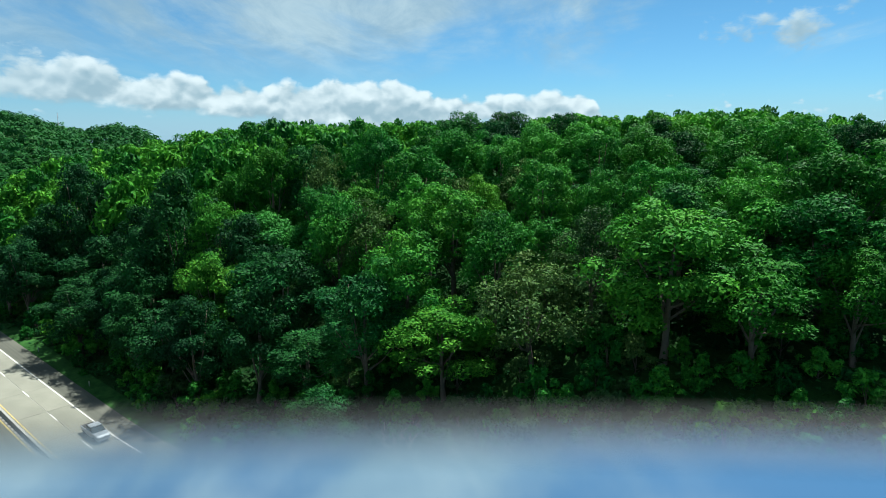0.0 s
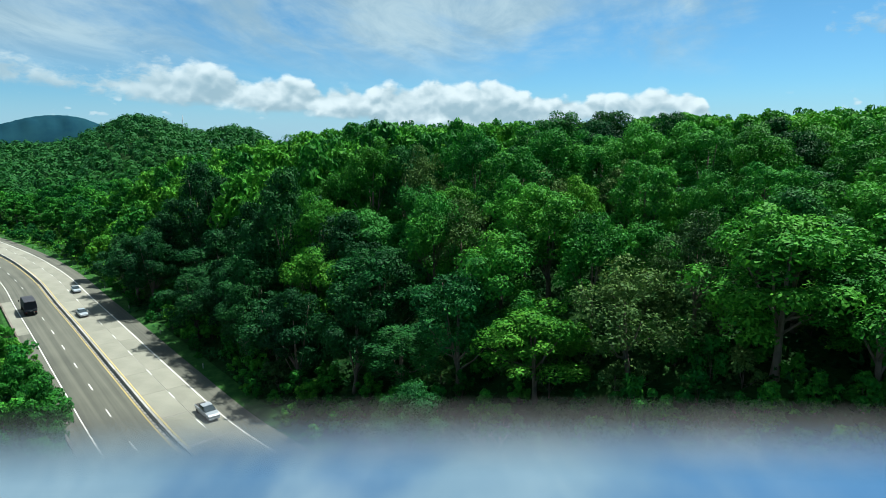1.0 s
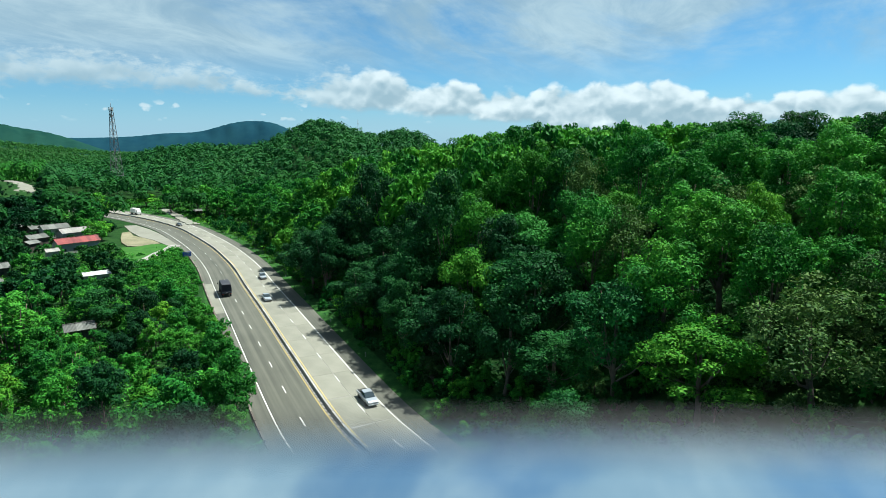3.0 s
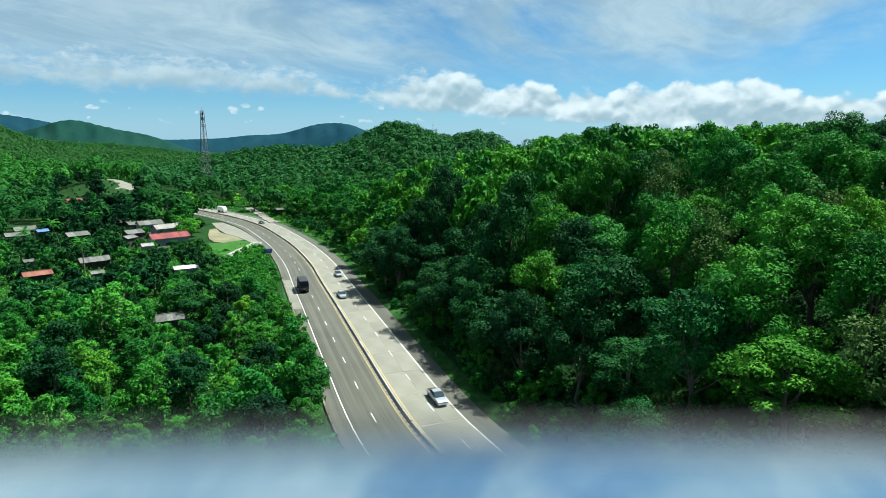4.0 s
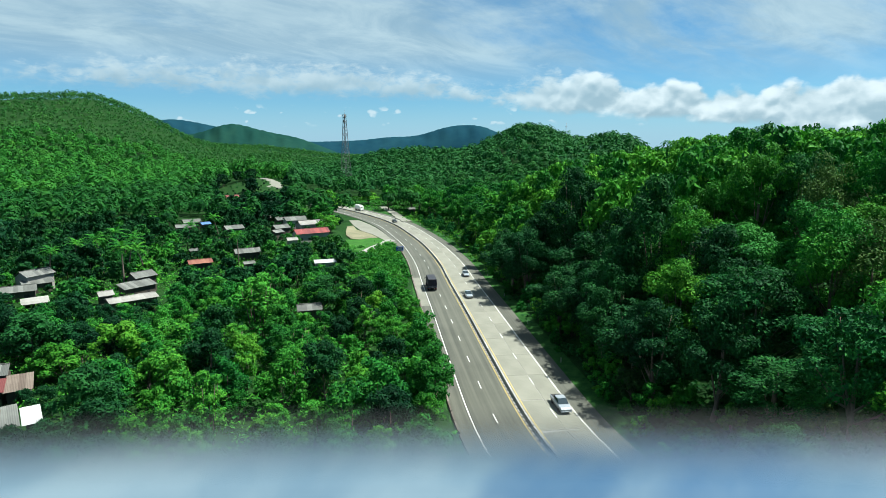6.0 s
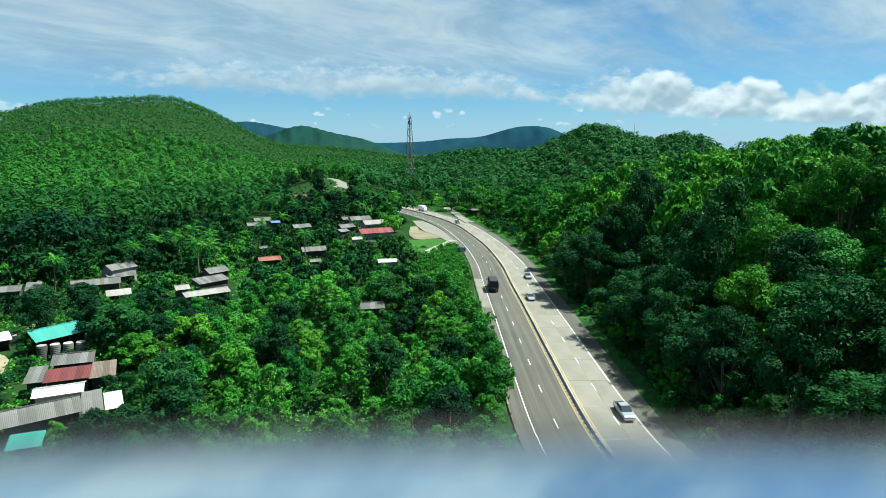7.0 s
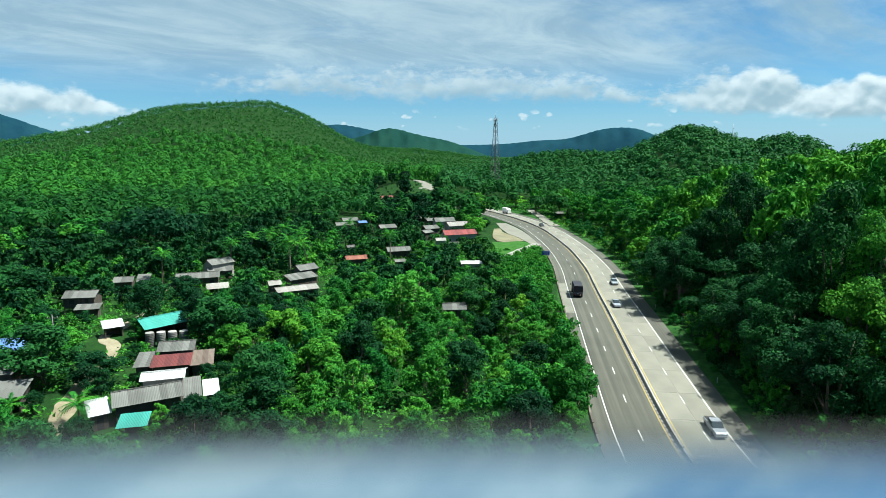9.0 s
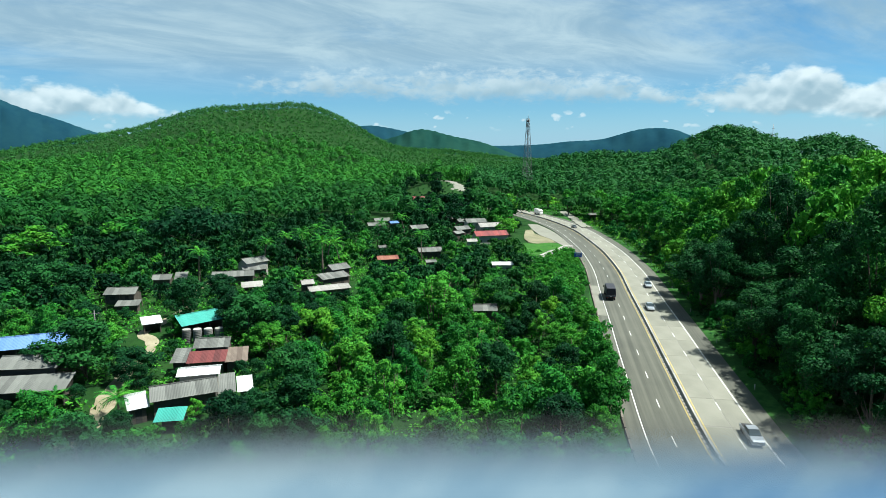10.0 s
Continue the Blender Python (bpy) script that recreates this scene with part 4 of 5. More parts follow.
    prof = [(-0.24, 0.0), (-0.24, 0.10), (-0.17, 0.24), (-0.14, 0.55), (0.14, 0.55), (0.17, 0.24), (0.24, 0.10), (0.24, 0.0)]
    a = [bm.verts.new((-1.99, y, z)) for y, z in prof]
    b = [bm.verts.new((1.99, y, z)) for y, z in prof]
    for i in range(len(prof) - 1):
        bm.faces.new((a[i], a[i + 1], b[i + 1], b[i]))
    bm.faces.new(a)
    bm.faces.new(list(reversed(b)))
    bmesh.ops.recalc_face_normals(bm, faces=bm.faces)
    me = bpy.data.meshes.new("barrier_block")
    bm.to_mesh(me)
    bm.free()
    me.materials.append(BARRIER_CONCRETE)
    return me


median = empty("median_barrier", Matrix(), "pale concrete barrier along the middle of the highway", "barrier", kind="structure")
row_of("barrier_block", barrier_mesh(), median, s_r - 30, S_MID + 90, 4.0, 7.46)
part("drain", mesh_of("drain", *ribbon(band(7.72, 8.12, -0.05, 0.006), S_NEAR, S_FAR), [DARK_METAL]), None, median, "dark drain channel")
row_of("drain_cover", box_mesh("drain_cover", (-0.42, 0.42, -0.16, 0.16, 0.0, 0.03), CONCRETE), median, s_r - 20, s_r + 110, 1.35, 7.92)
kerb = empty("kerb", Matrix(), "low weathered concrete kerb wall at the asphalt's edge", "kerb", kind="structure")
row_of("kerb_block", box_mesh("kerb_block", (-1.48, 1.48, -0.14, 0.14, -0.8, 0.38), surface("weathered_kerb", (0.0656, 0.0533, 0.0410), (0.1558, 0.1394, 0.1148), 1.5, 0.9, vary=0.5), 0.02), kerb, s_l - 20, along_of(-163, 150), 3.0, 17.76)
part("shoulder_patch", mesh_of("shoulder_patch", *ribbon(band(15.5, 17.5, -0.05, 0.006), s_l + 62, s_l + 96), [CONCRETE_ROAD]), None, road, "pale concrete patch on the shoulder")
post_mesh = box_mesh("post", (-0.06, 0.06, -0.06, 0.06, -0.2, 1.0), LIGHT_CONCRETE, 0.01)
for k, s in enumerate(np.arange(s_r + 20, S_MID, 24.0)):
    ob = tagged(part("marker_post", post_mesh, None), "white concrete marker post at the verge", "marker post", "marker posts along the verge")
    ob.matrix_basis = road_pose(s, -4.2, -0.05)


# ---- houses ----
ROOF_GREY = surface("roof_grey", (0.0560, 0.0595, 0.0540), (0.1340, 0.1390, 0.1270), 0.8, 0.85, vary=0.3)
ROOF_WHITE = surface("roof_white", (0.3100, 0.3250, 0.3250), (0.4500, 0.4620, 0.4520), 0.8, 0.55, vary=0.2)
ROOF_RED = surface("roof_red", (0.1000, 0.0125, 0.0135), (0.1850, 0.0290, 0.0260), 0.8, 0.7, vary=0.5)
ROOF_RUST = surface("roof_rust", (0.0420, 0.0075, 0.0080), (0.1000, 0.0200, 0.0190), 0.8, 0.85, vary=1.3)
ROOF_BROWN = surface("roof_brown", (0.0697, 0.0508, 0.0394), (0.1476, 0.1189, 0.0943), 0.8, 0.9, vary=0.6)
ROOF_ORANGE = surface("roof_orange", (0.12, 0.036, 0.024), (0.20, 0.080, 0.050), 0.8, 0.85, vary=0.5)
ROOF_BLUE = surface("roof_blue", (0.0520, 0.1250, 0.2900), (0.0950, 0.1800, 0.3500), 0.6, 0.5, vary=0.3)
ROOF_TEAL = surface("roof_teal", (0.0170, 0.1700, 0.1380), (0.0330, 0.2500, 0.2050), 0.6, 0.55, vary=0.3)
WOOD_WALL = surface("weathered_wood", (0.0287, 0.0225, 0.0172), (0.0697, 0.0574, 0.0451), 2.0, 0.9)
PLASTER = surface("plaster", (0.1815, 0.1715, 0.1513), (0.3026, 0.2925, 0.2672), 1.0, 0.85)
# near-black colour that stands for the unlit inside of the houses
DARK_INSIDE = surface("dark_inside_panel", (0.010, 0.010, 0.010), (0.025, 0.022, 0.020), 2.0, 0.9)


def sheet_mesh(run, wide, mat):
    """One corrugated sheet: waves across x, run up along y."""
    n = 10
    top, faces = [], []
    for i in range(n + 1):
        x = wide * (i / n - 0.5) * 1.03
        z = 0.012 * (1 if i % 2 else -1)
        top += [(x, 0, z), (x, run, z), (x, 0, z - 0.015), (x, run, z - 0.015)]
    for i in range(n):
        a, b = i * 4, i * 4 + 4
        faces += [(a, b, b + 1, a + 1), (a + 3, b + 3, b + 2, a + 2), (a, a + 2, b + 2, b), (a + 1, b + 1, b + 3, a + 3)]
    return mesh_of("roof_sheet", top, faces, [mat])


def house(x, y, turn, length, width, eave, roof_mat, wall_mat, label, pitch=24.0, shed=False, stilts=0.0, open_front=False, detail=True, name="house"):
    """A village house by the middle of its front eave: the eave runs along the local x, the house lies behind it."""
    g = float(height(x, y)[0])
    h = eave - g
    thing = empty(name, Matrix.Translation((x, y, g)) @ Matrix.Rotation(radians(turn), 4, "Z"), label, name.replace("_", " "), "village buildings")
    tanp = math.tan(radians(pitch if not shed else pitch * 0.6))
    run = width if shed else width / 2
    over = 0.45
    t = 0.12
    lo = stilts
    x0, x1, y0, y1 = -length / 2 + over, length / 2 - over, over, width - over
    rise = run * tanp

    def wall(dims, nm="wall"):
        bm = bmesh.new()
        box(bm, *dims)
        return part(nm, bm, wall_mat, thing)

    hb = h + (rise if shed else 0.0) - 0.1
    if not open_front:
        front = wall((x0, x1, y0, y0 + t, lo, h + over * tanp - 0.06))
        n = max(1, int(length / 3.2))
        for k in range(n):
            cx = x0 + (x1 - x0) * (k + 0.5) / n
            tall, w = (1.9, 0.85) if k == n // 2 else (0.95, 1.1)
            zb = lo + 0.05 if k == n // 2 else lo + 0.9
            if zb + tall > h - 0.1:
                tall = max(0.4, h - 0.15 - zb)
            # the wall stays whole; a dark panel paints the shade inside
            bm = bmesh.new()
            box(bm, cx - w / 2, cx + w / 2, y0 - 0.03, y0 + 0.03, zb, zb + tall)
            op = part("door" if k == n // 2 else "window", bm, DARK_INSIDE, front, "dark panel painted as the unlit inside")
    wall((x0, x1, y1 - t, y1, lo, hb - over * tanp))
    for sx in (x0, x1 - t):
        bm = bmesh.new()
        zs = [(y0 + t, lo), (y1 - t, lo), (y1 - t, hb - (over + t) * (tanp if not shed else -0.0) - 0.06)]
        zs += [(y0 + t, h + (over + t) * tanp - 0.08)] if shed else [(width / 2, h + rise - 0.1), (y0 + t, h + (over + t) * tanp - 0.08)]
        a = [bm.verts.new((sx, yy, zz)) for yy, zz in zs]
        b = [bm.verts.new((sx + t, yy, zz)) for yy, zz in zs]
        bm.faces.new(a)
        bm.faces.new(list(reversed(b)))
        for i in range(len(zs)):
            j = (i + 1) % len(zs)
            bm.faces.new((a[i], b[i], b[j], a[j]))
        bmesh.ops.recalc_face_normals(bm, faces=bm.faces)
        if not (open_front and sx == x0):
            part("wall", bm, wall_mat, thing)
        else:
            bm.free()
    n = max(2, int(length / 2.6) + 1)
    if stilts or open_front:
        for k in range(n):
            for yy in ((over * 0.6, width - over) if stilts else (over * 0.6,)):
                bm = bmesh.new()
                px = x0 + (x1 - x0) * k / (n - 1)
                box(bm, px - 0.08, px + 0.08, yy, yy + 0.16, -0.3, (lo if (stilts and yy > 1) else h))
                part("post", bm, BARK, thing)
    if stilts:
        bm = bmesh.new()
        box(bm, x0, x1, y0, y1, lo - 0.15, lo)
        part("floor_deck", bm, WOOD_WALL, thing)
    # roof: a frame with a ridge, and the sheets on it
    bm = bmesh.new()
    for k in range(3):
        px = x0 + (x1 - x0) * k / 2
        a = Vector((px, 0.1, h - 0.10))
        b = Vector((px, run, h + rise - 0.10))
        box(bm, px - 0.05, px + 0.05, run - 0.05, run + 0.05, h + rise - 0.25, h + rise - 0.08)
    box(bm, -length / 2 + 0.1, length / 2 - 0.1, run - 0.06, run + 0.06, h + rise - 0.14, h + rise - 0.04)
    roof = part("roof", bm, WOOD_WALL, thing)
    slope = math.hypot(run, rise)
    ang = math.atan2(rise, run)
    count = max(2, round(length / (1.0 if detail else 2.4)))
    wide = length / count
    me = sheet_mesh(slope + 0.05, wide, roof_mat)
    rng = np.random.default_rng(int(abs(x) * 7 + abs(y) * 13))
    for k in range(count):
        cx = -length / 2 + wide * (k + 0.5)
        for side in ((0,) if shed else (0, 1)):
            ob = part("roof_sheet", me, None, roof)
            lift = rng.uniform(0, 0.02)
            m = Matrix.Translation((cx, 0, h + lift)) @ Matrix.Rotation(ang + rng.normal() * 0.004, 4, "X")
            if side:
                m = Matrix.Translation((cx, width, h + lift)) @ Matrix.Rotation(math.pi, 4, "Z") @ Matrix.Rotation(ang, 4, "X")
            ob.matrix_basis = m
    if not shed:
        bm = bmesh.new()
        a = [bm.verts.new((sx * length / 2, width / 2 + dy, h + rise + dz)) for sx in (-1, 1) for dy, dz in ((-0.22, -0.02), (0, 0.09), (0.22, -0.02))]
        for i, j in ((0, 1), (1, 2)):
            bm.faces.new((a[i], a[i + 3], a[j + 3], a[j]))
        bmesh.ops.solidify(bm, geom=bm.faces[:], thickness=0.02)
        part("ridge_cap", bm, roof_mat, roof)
    ux, uy = math.cos(radians(turn)), math.sin(radians(turn))
    for k in range(int(length / 2) + 1):
        f = (k / max(1, int(length / 2)) - 0.5) * length
        for q in np.arange(1.0, width + 0.1, 1.5):
            CLEAR.append((x + ux * f - uy * q, y + uy * f + ux * q, 2.0))
    HOUSES.append((x, y, length / 2 + 0.5, eave - (1.0 if length > 4 else 0.6)))
    return thing


G, W = ROOF_GREY, WOOD_WALL
# the long blue shed and the grey sheds below it
house(-129, -15, 80, 19, 7, 3.0, ROOF_BLUE, WOOD_WALL, "long open shed under a sky-blue metal roof", open_front=True, name="shed")
house(-112, -11, 66, 9.5, 6, 4.2, G, W, "house under a weathered grey corrugated roof")
house(-107, -11.5, 70, 12.5, 4.5, 2.2, G, W, "long lean-to on posts under grey sheets", shed=True, open_front=True, name="lean_to")
# the long house with a white patch, its additions and green awning
house(-91.6, 9.7, 86, 9.3, 6, 2.6, G, W, "long low house under a grey corrugated roof")
house(-97.0, 12.3, 74, 6.4, 4.5, 3.6, ROOF_WHITE, PLASTER, "house under a bright white metal roof", pitch=16)
house(-90.4, 15.4, 80, 2.4, 5, 2.5, G, W, "small grey-roofed annexe of the long house", shed=True, name="annexe")
house(-89.9, 17.9, 80, 2.3, 4, 2.4, ROOF_WHITE, W, "small annexe under white metal sheets", shed=True, name="annexe")
house(-92.0, 3.6, 93, 2.9, 4, 2.0, ROOF_WHITE, W, "lean-to under pale sloping sheets", shed=True, name="lean_to")
house(-86.7, 6.8, 70, 3.9, 3.0, 1.5, ROOF_TEAL, W, "turquoise awning over a yard", shed=True, open_front=True, name="awning")
# the house with the rusty red roof
house(-105.3, 14.7, 71, 6.3, 3.6, 2.7, ROOF_RUST, W, "house with a rusty red and white patched roof", shed=True)
house(-108.9, 16.2, 69, 6.1, 5, 4.0, G, W, "house under grey sheets behind the rusty roof")
house(-108.0, 10.7, 68, 2.8, 4.5, 2.5, G, W, "side room under a brownish grey roof", shed=True, name="annexe")
house(-103.8, 19.3, 74, 3.8, 4.5, 2.5, ROOF_BROWN, W, "side room under rusty brown sheets", shed=True, name="annexe")
# the green pavilion, sheds and houses up the slope
house(-130, 18.3, 104, 9.0, 7, 3.0, ROOF_TEAL, WOOD_WALL, "open pavilion under a sea-green metal roof", open_front=True, name="pavilion")
house(-138.1, 9.3, 92, 4.0, 3.5, 2.0, ROOF_WHITE, W, "small shelter under a pale flat roof", shed=True, open_front=True, name="shelter")
house(-162.0, 4.1, 66, 7.4, 5.5, 4.0, G, W, "stilt house under a grey corrugated roof", stilts=2.0)
house(-158.6, 5.4, 70, 5.4, 3.0, 1.8, G, W, "lean-to at the foot of a stilt house", shed=True, name="lean_to")
house(-182.6, 15.2, 70, 5.2, 5, 2.6, G, W, "low house under pale grey sheets")
house(-181.0, 20.0, 76, 3.4, 5, 2.4, G, W, "low annexe with a patched grey roof", shed=True, name="annexe")
house(-176.7, 33.4, 76, 11.6, 5.5, 2.6, G, W, "long low barn under grey sheets", name="barn")
house(-187.0, 43.1, 110, 8.0, 6, 4.2, G, PLASTER, "two-storey house with a pale gable")
house(-184.5, 41.6, 88, 7.2, 3.5, 2.4, G, W, "lean-to before a two-storey house", shed=True, name="lean_to")
house(-163.8, 61.3, 100, 6.2, 5.5, 4.2, G, W, "tall house under an old grey roof")
house(-159.6, 58.2, 100, 8.8, 4, 2.7, G, W, "grey-roofed wing of an old house", shed=True, name="annexe")
house(-148.4, 52.4, 86, 11.0, 6.0, 2.2, CONCRETE, W, "wide low barn under pale brown sheets", name="barn", pitch=14)
house(-156.6, 49.0, 84, 3.5, 4, 2.5, CONCRETE, W, "small hut beside the wide barn", name="hut")
house(-108.6, 73.9, 61, 5.4, 4.6, 2.8, G, W, "lone grey-roofed wooden hut on stilts among trees", stilts=1.4, name="hut")
house(-184.6, 102.2, 74, 8.6, 5.5, 2.8, G, W, "long grey-roofed house by the gardens")
house(-179.7, 83.5, 76, 7.2, 4.5, 2.5, ROOF_ORANGE, W, "low house under an orange tiled roof")
house(-152.8, 110.4, 62, 6.8, 5.0, 2.4, ROOF_WHITE, PLASTER, "small building under a glaring white roof", pitch=14)
house(-204.7, 142.5, 74, 14.2, 7.5, 3.2, ROOF_RED, PLASTER, "long building under a red metal roof")
house(-225.0, 157.0, 78, 12.6, 7, 3.8, CONCRETE, PLASTER, "pale building behind the red roof")
house(-240.0, 158.0, 74, 10.0, 7, 4.2, G, PLASTER, "grey-roofed building in the village centre", detail=False)
house(-228.7, 143.7, 86, 7.2, 6, 3.0, G, W, "grey-roofed house near the red roof", detail=False)
house(-264.5, 160.3, 80, 6.8, 6, 3.2, G, W, "grey-roofed house far up the lane", detail=False)
house(-283.0, 169.2, 84, 11.0, 6, 3.4, CONCRETE, W, "pale-roofed house far up the lane", detail=False)
house(-301.6, 191.0, 88, 14.0, 7, 3.6, G, W, "long grey roof at the village's far end", detail=False)
house(-238.4, 126.7, 84, 8.0, 6, 3.5, G, W, "dark-walled house under a grey roof", detail=False)
house(-275.5, 125.3, 78, 8.1, 6, 3.2, G, W, "grey roof at the edge of the wood", detail=False)
house(-262.1, 116.1, 76, 8.4, 5.5, 3.0, G, W, "long grey roof at the edge of the wood", detail=False)
house(-266.2, 127.4, 84, 4.4, 4, 3.0, ROOF_BLUE, W, "small pale blue roof near the wood", detail=False)
house(*polar(62.1, 420), 88, 10.5, 7, 4.6, ROOF_RED, PLASTER, "white-walled building under a red roof", detail=False, pitch=28)
house(-253.0, 158.5, 82, 5.0, 5, 3.2, G, W, "grey-roofed hut behind the pale building", name="hut", detail=False)
house(-198.3, 128.5, 70, 4.2, 4, 2.6, CONCRETE, PLASTER, "little white-walled hut below the red roof", name="hut", detail=False)
house(-219.0, 136.0, 104, 5.2, 4.5, 2.9, G, W, "small weathered hut in the village centre", name="hut", detail=False)
house(-203.9, 92.7, 84, 3.2, 3, 2.4, G, W, "little hut under a grey roof", name="hut", detail=False)
house(-169.5, 94.1, 76, 3.6, 3, 2.2, G, W, "little hut among the garden trees", name="hut", detail=False)
house(-246.0, 237.6, 61, 4.6, 4, 2.8, G, W, "roadside shelter under a grey roof", open_front=True, name="shelter", detail=False)
house(-168, 36.8, 80, 5.8, 3.5, 0.9, CONCRETE, W, "low pile shelter under pale sheets", shed=True, open_front=True, name="shelter")


TANK = surface("stained_concrete", (0.0450, 0.0460, 0.0440), (0.1250, 0.1260, 0.1200), 1.2, 0.9, vary=0.5)


def water_tank(x, y):
    g = float(height(x, y)[0])
    t = empty("water_tank", Matrix.Translation((x, y, g)), "tall grey ribbed concrete water tank", "water tank", "tanks beside the pavilion")
    prof = [(0.0, 0.0), (0.85, 0.0)]
    for k in range(8):
        prof += [(0.85, k * 0.34 + 0.02), (0.89, k * 0.34 + 0.10), (0.89, k * 0.34 + 0.16), (0.85, k * 0.34 + 0.26)]
    prof += [(0.85, 2.75), (0.0, 2.8)]
    part("ring", mesh_of("ring", *lathe(prof, 20), [TANK]), None, t)
    part("lid", mesh_of("lid", *lathe([(0.0, 2.8), (0.8, 2.8), (0.8, 2.9), (0.0, 2.95)], 20), [LIGHT_CONCRETE]), None, t)
    CLEAR.append((x, y, 3))


for k in range(4):
    water_tank(-127.6 + 0.7 * k, 14.6 + 1.95 * k)
HOUSES.append((-126, 18, 4.5, 0.5))
HOUSES.extend([(-183, 153, 9, 0.6), (-205, 166, 9, 0.8), (-172, 140, 5, 0.4)])    # the lawn and yard stay in sight


# ---- palms, banana plants and the thicket ----
def make_palm(seed, tall, label, fronds=15, reach=3.4):
    rng = np.random.default_rng(seed)
    t = empty("palm", Matrix(), label, "palm")
    lean = rng.normal(size=2) * 0.06 * tall
    pts = [(lean[0] * u * u, lean[1] * u * u, -0.4 + (tall + 0.4) * u) for u in np.linspace(0, 1, 7)]
    part("trunk", joined_tubes("trunk", [tube(pts, [0.24, 0.19, 0.16, 0.15, 0.14, 0.13, 0.12], 8)], BARK), None, t)
    verts, faces = [], []
    n = 15
    for i in range(n):
        u = (i + 0.6) / n
        x, z = reach * u * (1 - 0.25 * u), 0.9 * u - 2.3 * u * u
        w = 0.75 * math.sin(math.pi * min(1, u * 0.9 + 0.12)) + 0.1
        for sd in (-1, 1):
            b = len(verts)
            verts += [(x - 0.06, 0.02 * sd, z), (x + 0.13, 0.02 * sd, z), (x + 0.30, sd * w, z - 0.38 * w - 0.06), (x + 0.18, sd * w * 0.6, z - 0.18 * w)]
            faces.append((b, b + 1, b + 2, b + 3) if sd > 0 else (b + 3, b + 2, b + 1, b))
    me = mesh_of("frond", verts, faces, [LEAF_MID])
    for k in range(fronds):
        ob = part("frond", me, None, t)
        ob.matrix_basis = Matrix.Translation(pts[-1]) @ Matrix.Rotation(k * 2.4 + rng.normal() * 0.15, 4, "Z") @ Matrix.Rotation(radians(-62 + 78 * (k / fronds)), 4, "Y") @ Matrix.Scale(rng.uniform(0.85, 1.1), 4)
    return t


PALM = make_palm(3, 8.5, "slender coconut palm with drooping fronds")
PALM_LOW = make_palm(4, 3.0, "young palm with wide arching fronds", 13, 3.8)
for k, p in enumerate((PALM, PALM_LOW)):
    p.matrix_basis = Matrix.Translation((6 + 8 * k, -70, float(height(6.0 + 8 * k, -70.0)[0])))
for k, (x, y, s) in enumerate(((-196, 61, 1.15), (-202, 55, 1.0), (-190, 66, 1.1), (-168, 57, 1.2), (-171, 64, 1.1), (-209, 71, 1.1), (-192, 46, 1.0), (-215, 95, 1.0), (-180, 96, 1.0),
                               (-224, 112, 1.1), (-250, 140, 1.0), (-182, 25, 1.0))):
    tagged(put_tree(PALM, x, y, s * 1.2, 1.0, k * 71), group="palms of the village")
for k, (x, y, s) in enumerate(((-95.5, 1.2, 1.15), (-86, 21, 0.9), (-84, 15, 0.8), (-119, 2, 0.8), (-90, 25, 0.7), (-104, -7, 0.8), (-120, 44, 0.8), (-106, 36, 0.8), (-118, 52, 0.7))):
    tagged(put_tree(PALM_LOW, x, y, s, 1.0, k * 53), group="young palms of the village")
    CLEAR.append((x, y, 1.8))

_clear = np.array(CLEAR)
_cells = {}
for cx, cy, cr in CLEAR:
    for i in range(int((cx - cr) // 4), int((cx + cr) // 4) + 1):
        for j in range(int((cy - cr) // 4), int((cy + cr) // 4) + 1):
            _cells.setdefault((i, j), []).append((cx, cy, cr))


def room_for(x, y):
    """How tall a plant may be here: nothing on tracks and roofs, low before the fronts of houses."""
    for cx, cy, cr in _cells.get((int(x // 4), int(y // 4)), ()):
        if (x - cx) ** 2 + (y - cy) ** 2 < cr * cr:
            return 0.0
    limit = 99.0
    d = math.hypot(x, y)
    for hx, hy, half, low in HOUSES:
        hd = math.hypot(hx, hy)
        if d > hd + 1:
            continue
        ux, uy = hx / hd, hy / hd
        side = abs(x * uy - y * ux) * hd / max(d, 1)
        if side < half + 3.0:
            line = EYE + (low - EYE) * d / hd
            limit = min(limit, line + 1.2)
    return limit


def thicket():
    rng = np.random.default_rng(17)
    rest = []
    s_bank = along_of(-100, 110)
    for a0, a1, d0, d1, gap, far in ((33, 100, 52, 150, 4.3, False), (50, 100, 150, 310, 6.0, True)):
        pts = scatter(61 + far, a0, a1, d0, d1, gap)
        o, al = road_offset(np.array([p[0] for p in pts]), np.array([p[1] for p in pts]))
        for (x, y), off, s in zip(pts, o, al):
            if off < 20.3 or any((x - u) ** 2 + (y - v) ** 2 < r * r for u, v, r in CLEARED):
                continue
            limit = room_for(x, y)
            if limit < 1.6:
                continue
            bank = 20 < off < 36 and s > s_bank
            if bank and far:
                proto, tall = LOW[3], 3.6
            elif far:
                k, proto, tall = (lambda q: (q, LOW_FAR[q], (8.0, 7.5, 9.5)[q]))(int(rng.choice(3, p=[0.36, 0.16, 0.48] if -x < 3.1 * y else [0.22, 0.08, 0.70])))
            elif bank:
                k, proto, tall = 3, LOW[3], 3.6
            else:
                q = int(rng.choice(5, p=[0.42, 0.20, 0.18, 0.10, 0.10] if -x < 3.1 * y else [0.18, 0.04, 0.66, 0.07, 0.05]))
                proto, tall = LOW[q], (7.5, 7.0, 8.5, 3.6, 10.5)[q]
            size = rng.uniform(0.6, 1.25) if not far else rng.uniform(0.7, 1.15)
            if off < 24:
                size = min(size, 0.75)
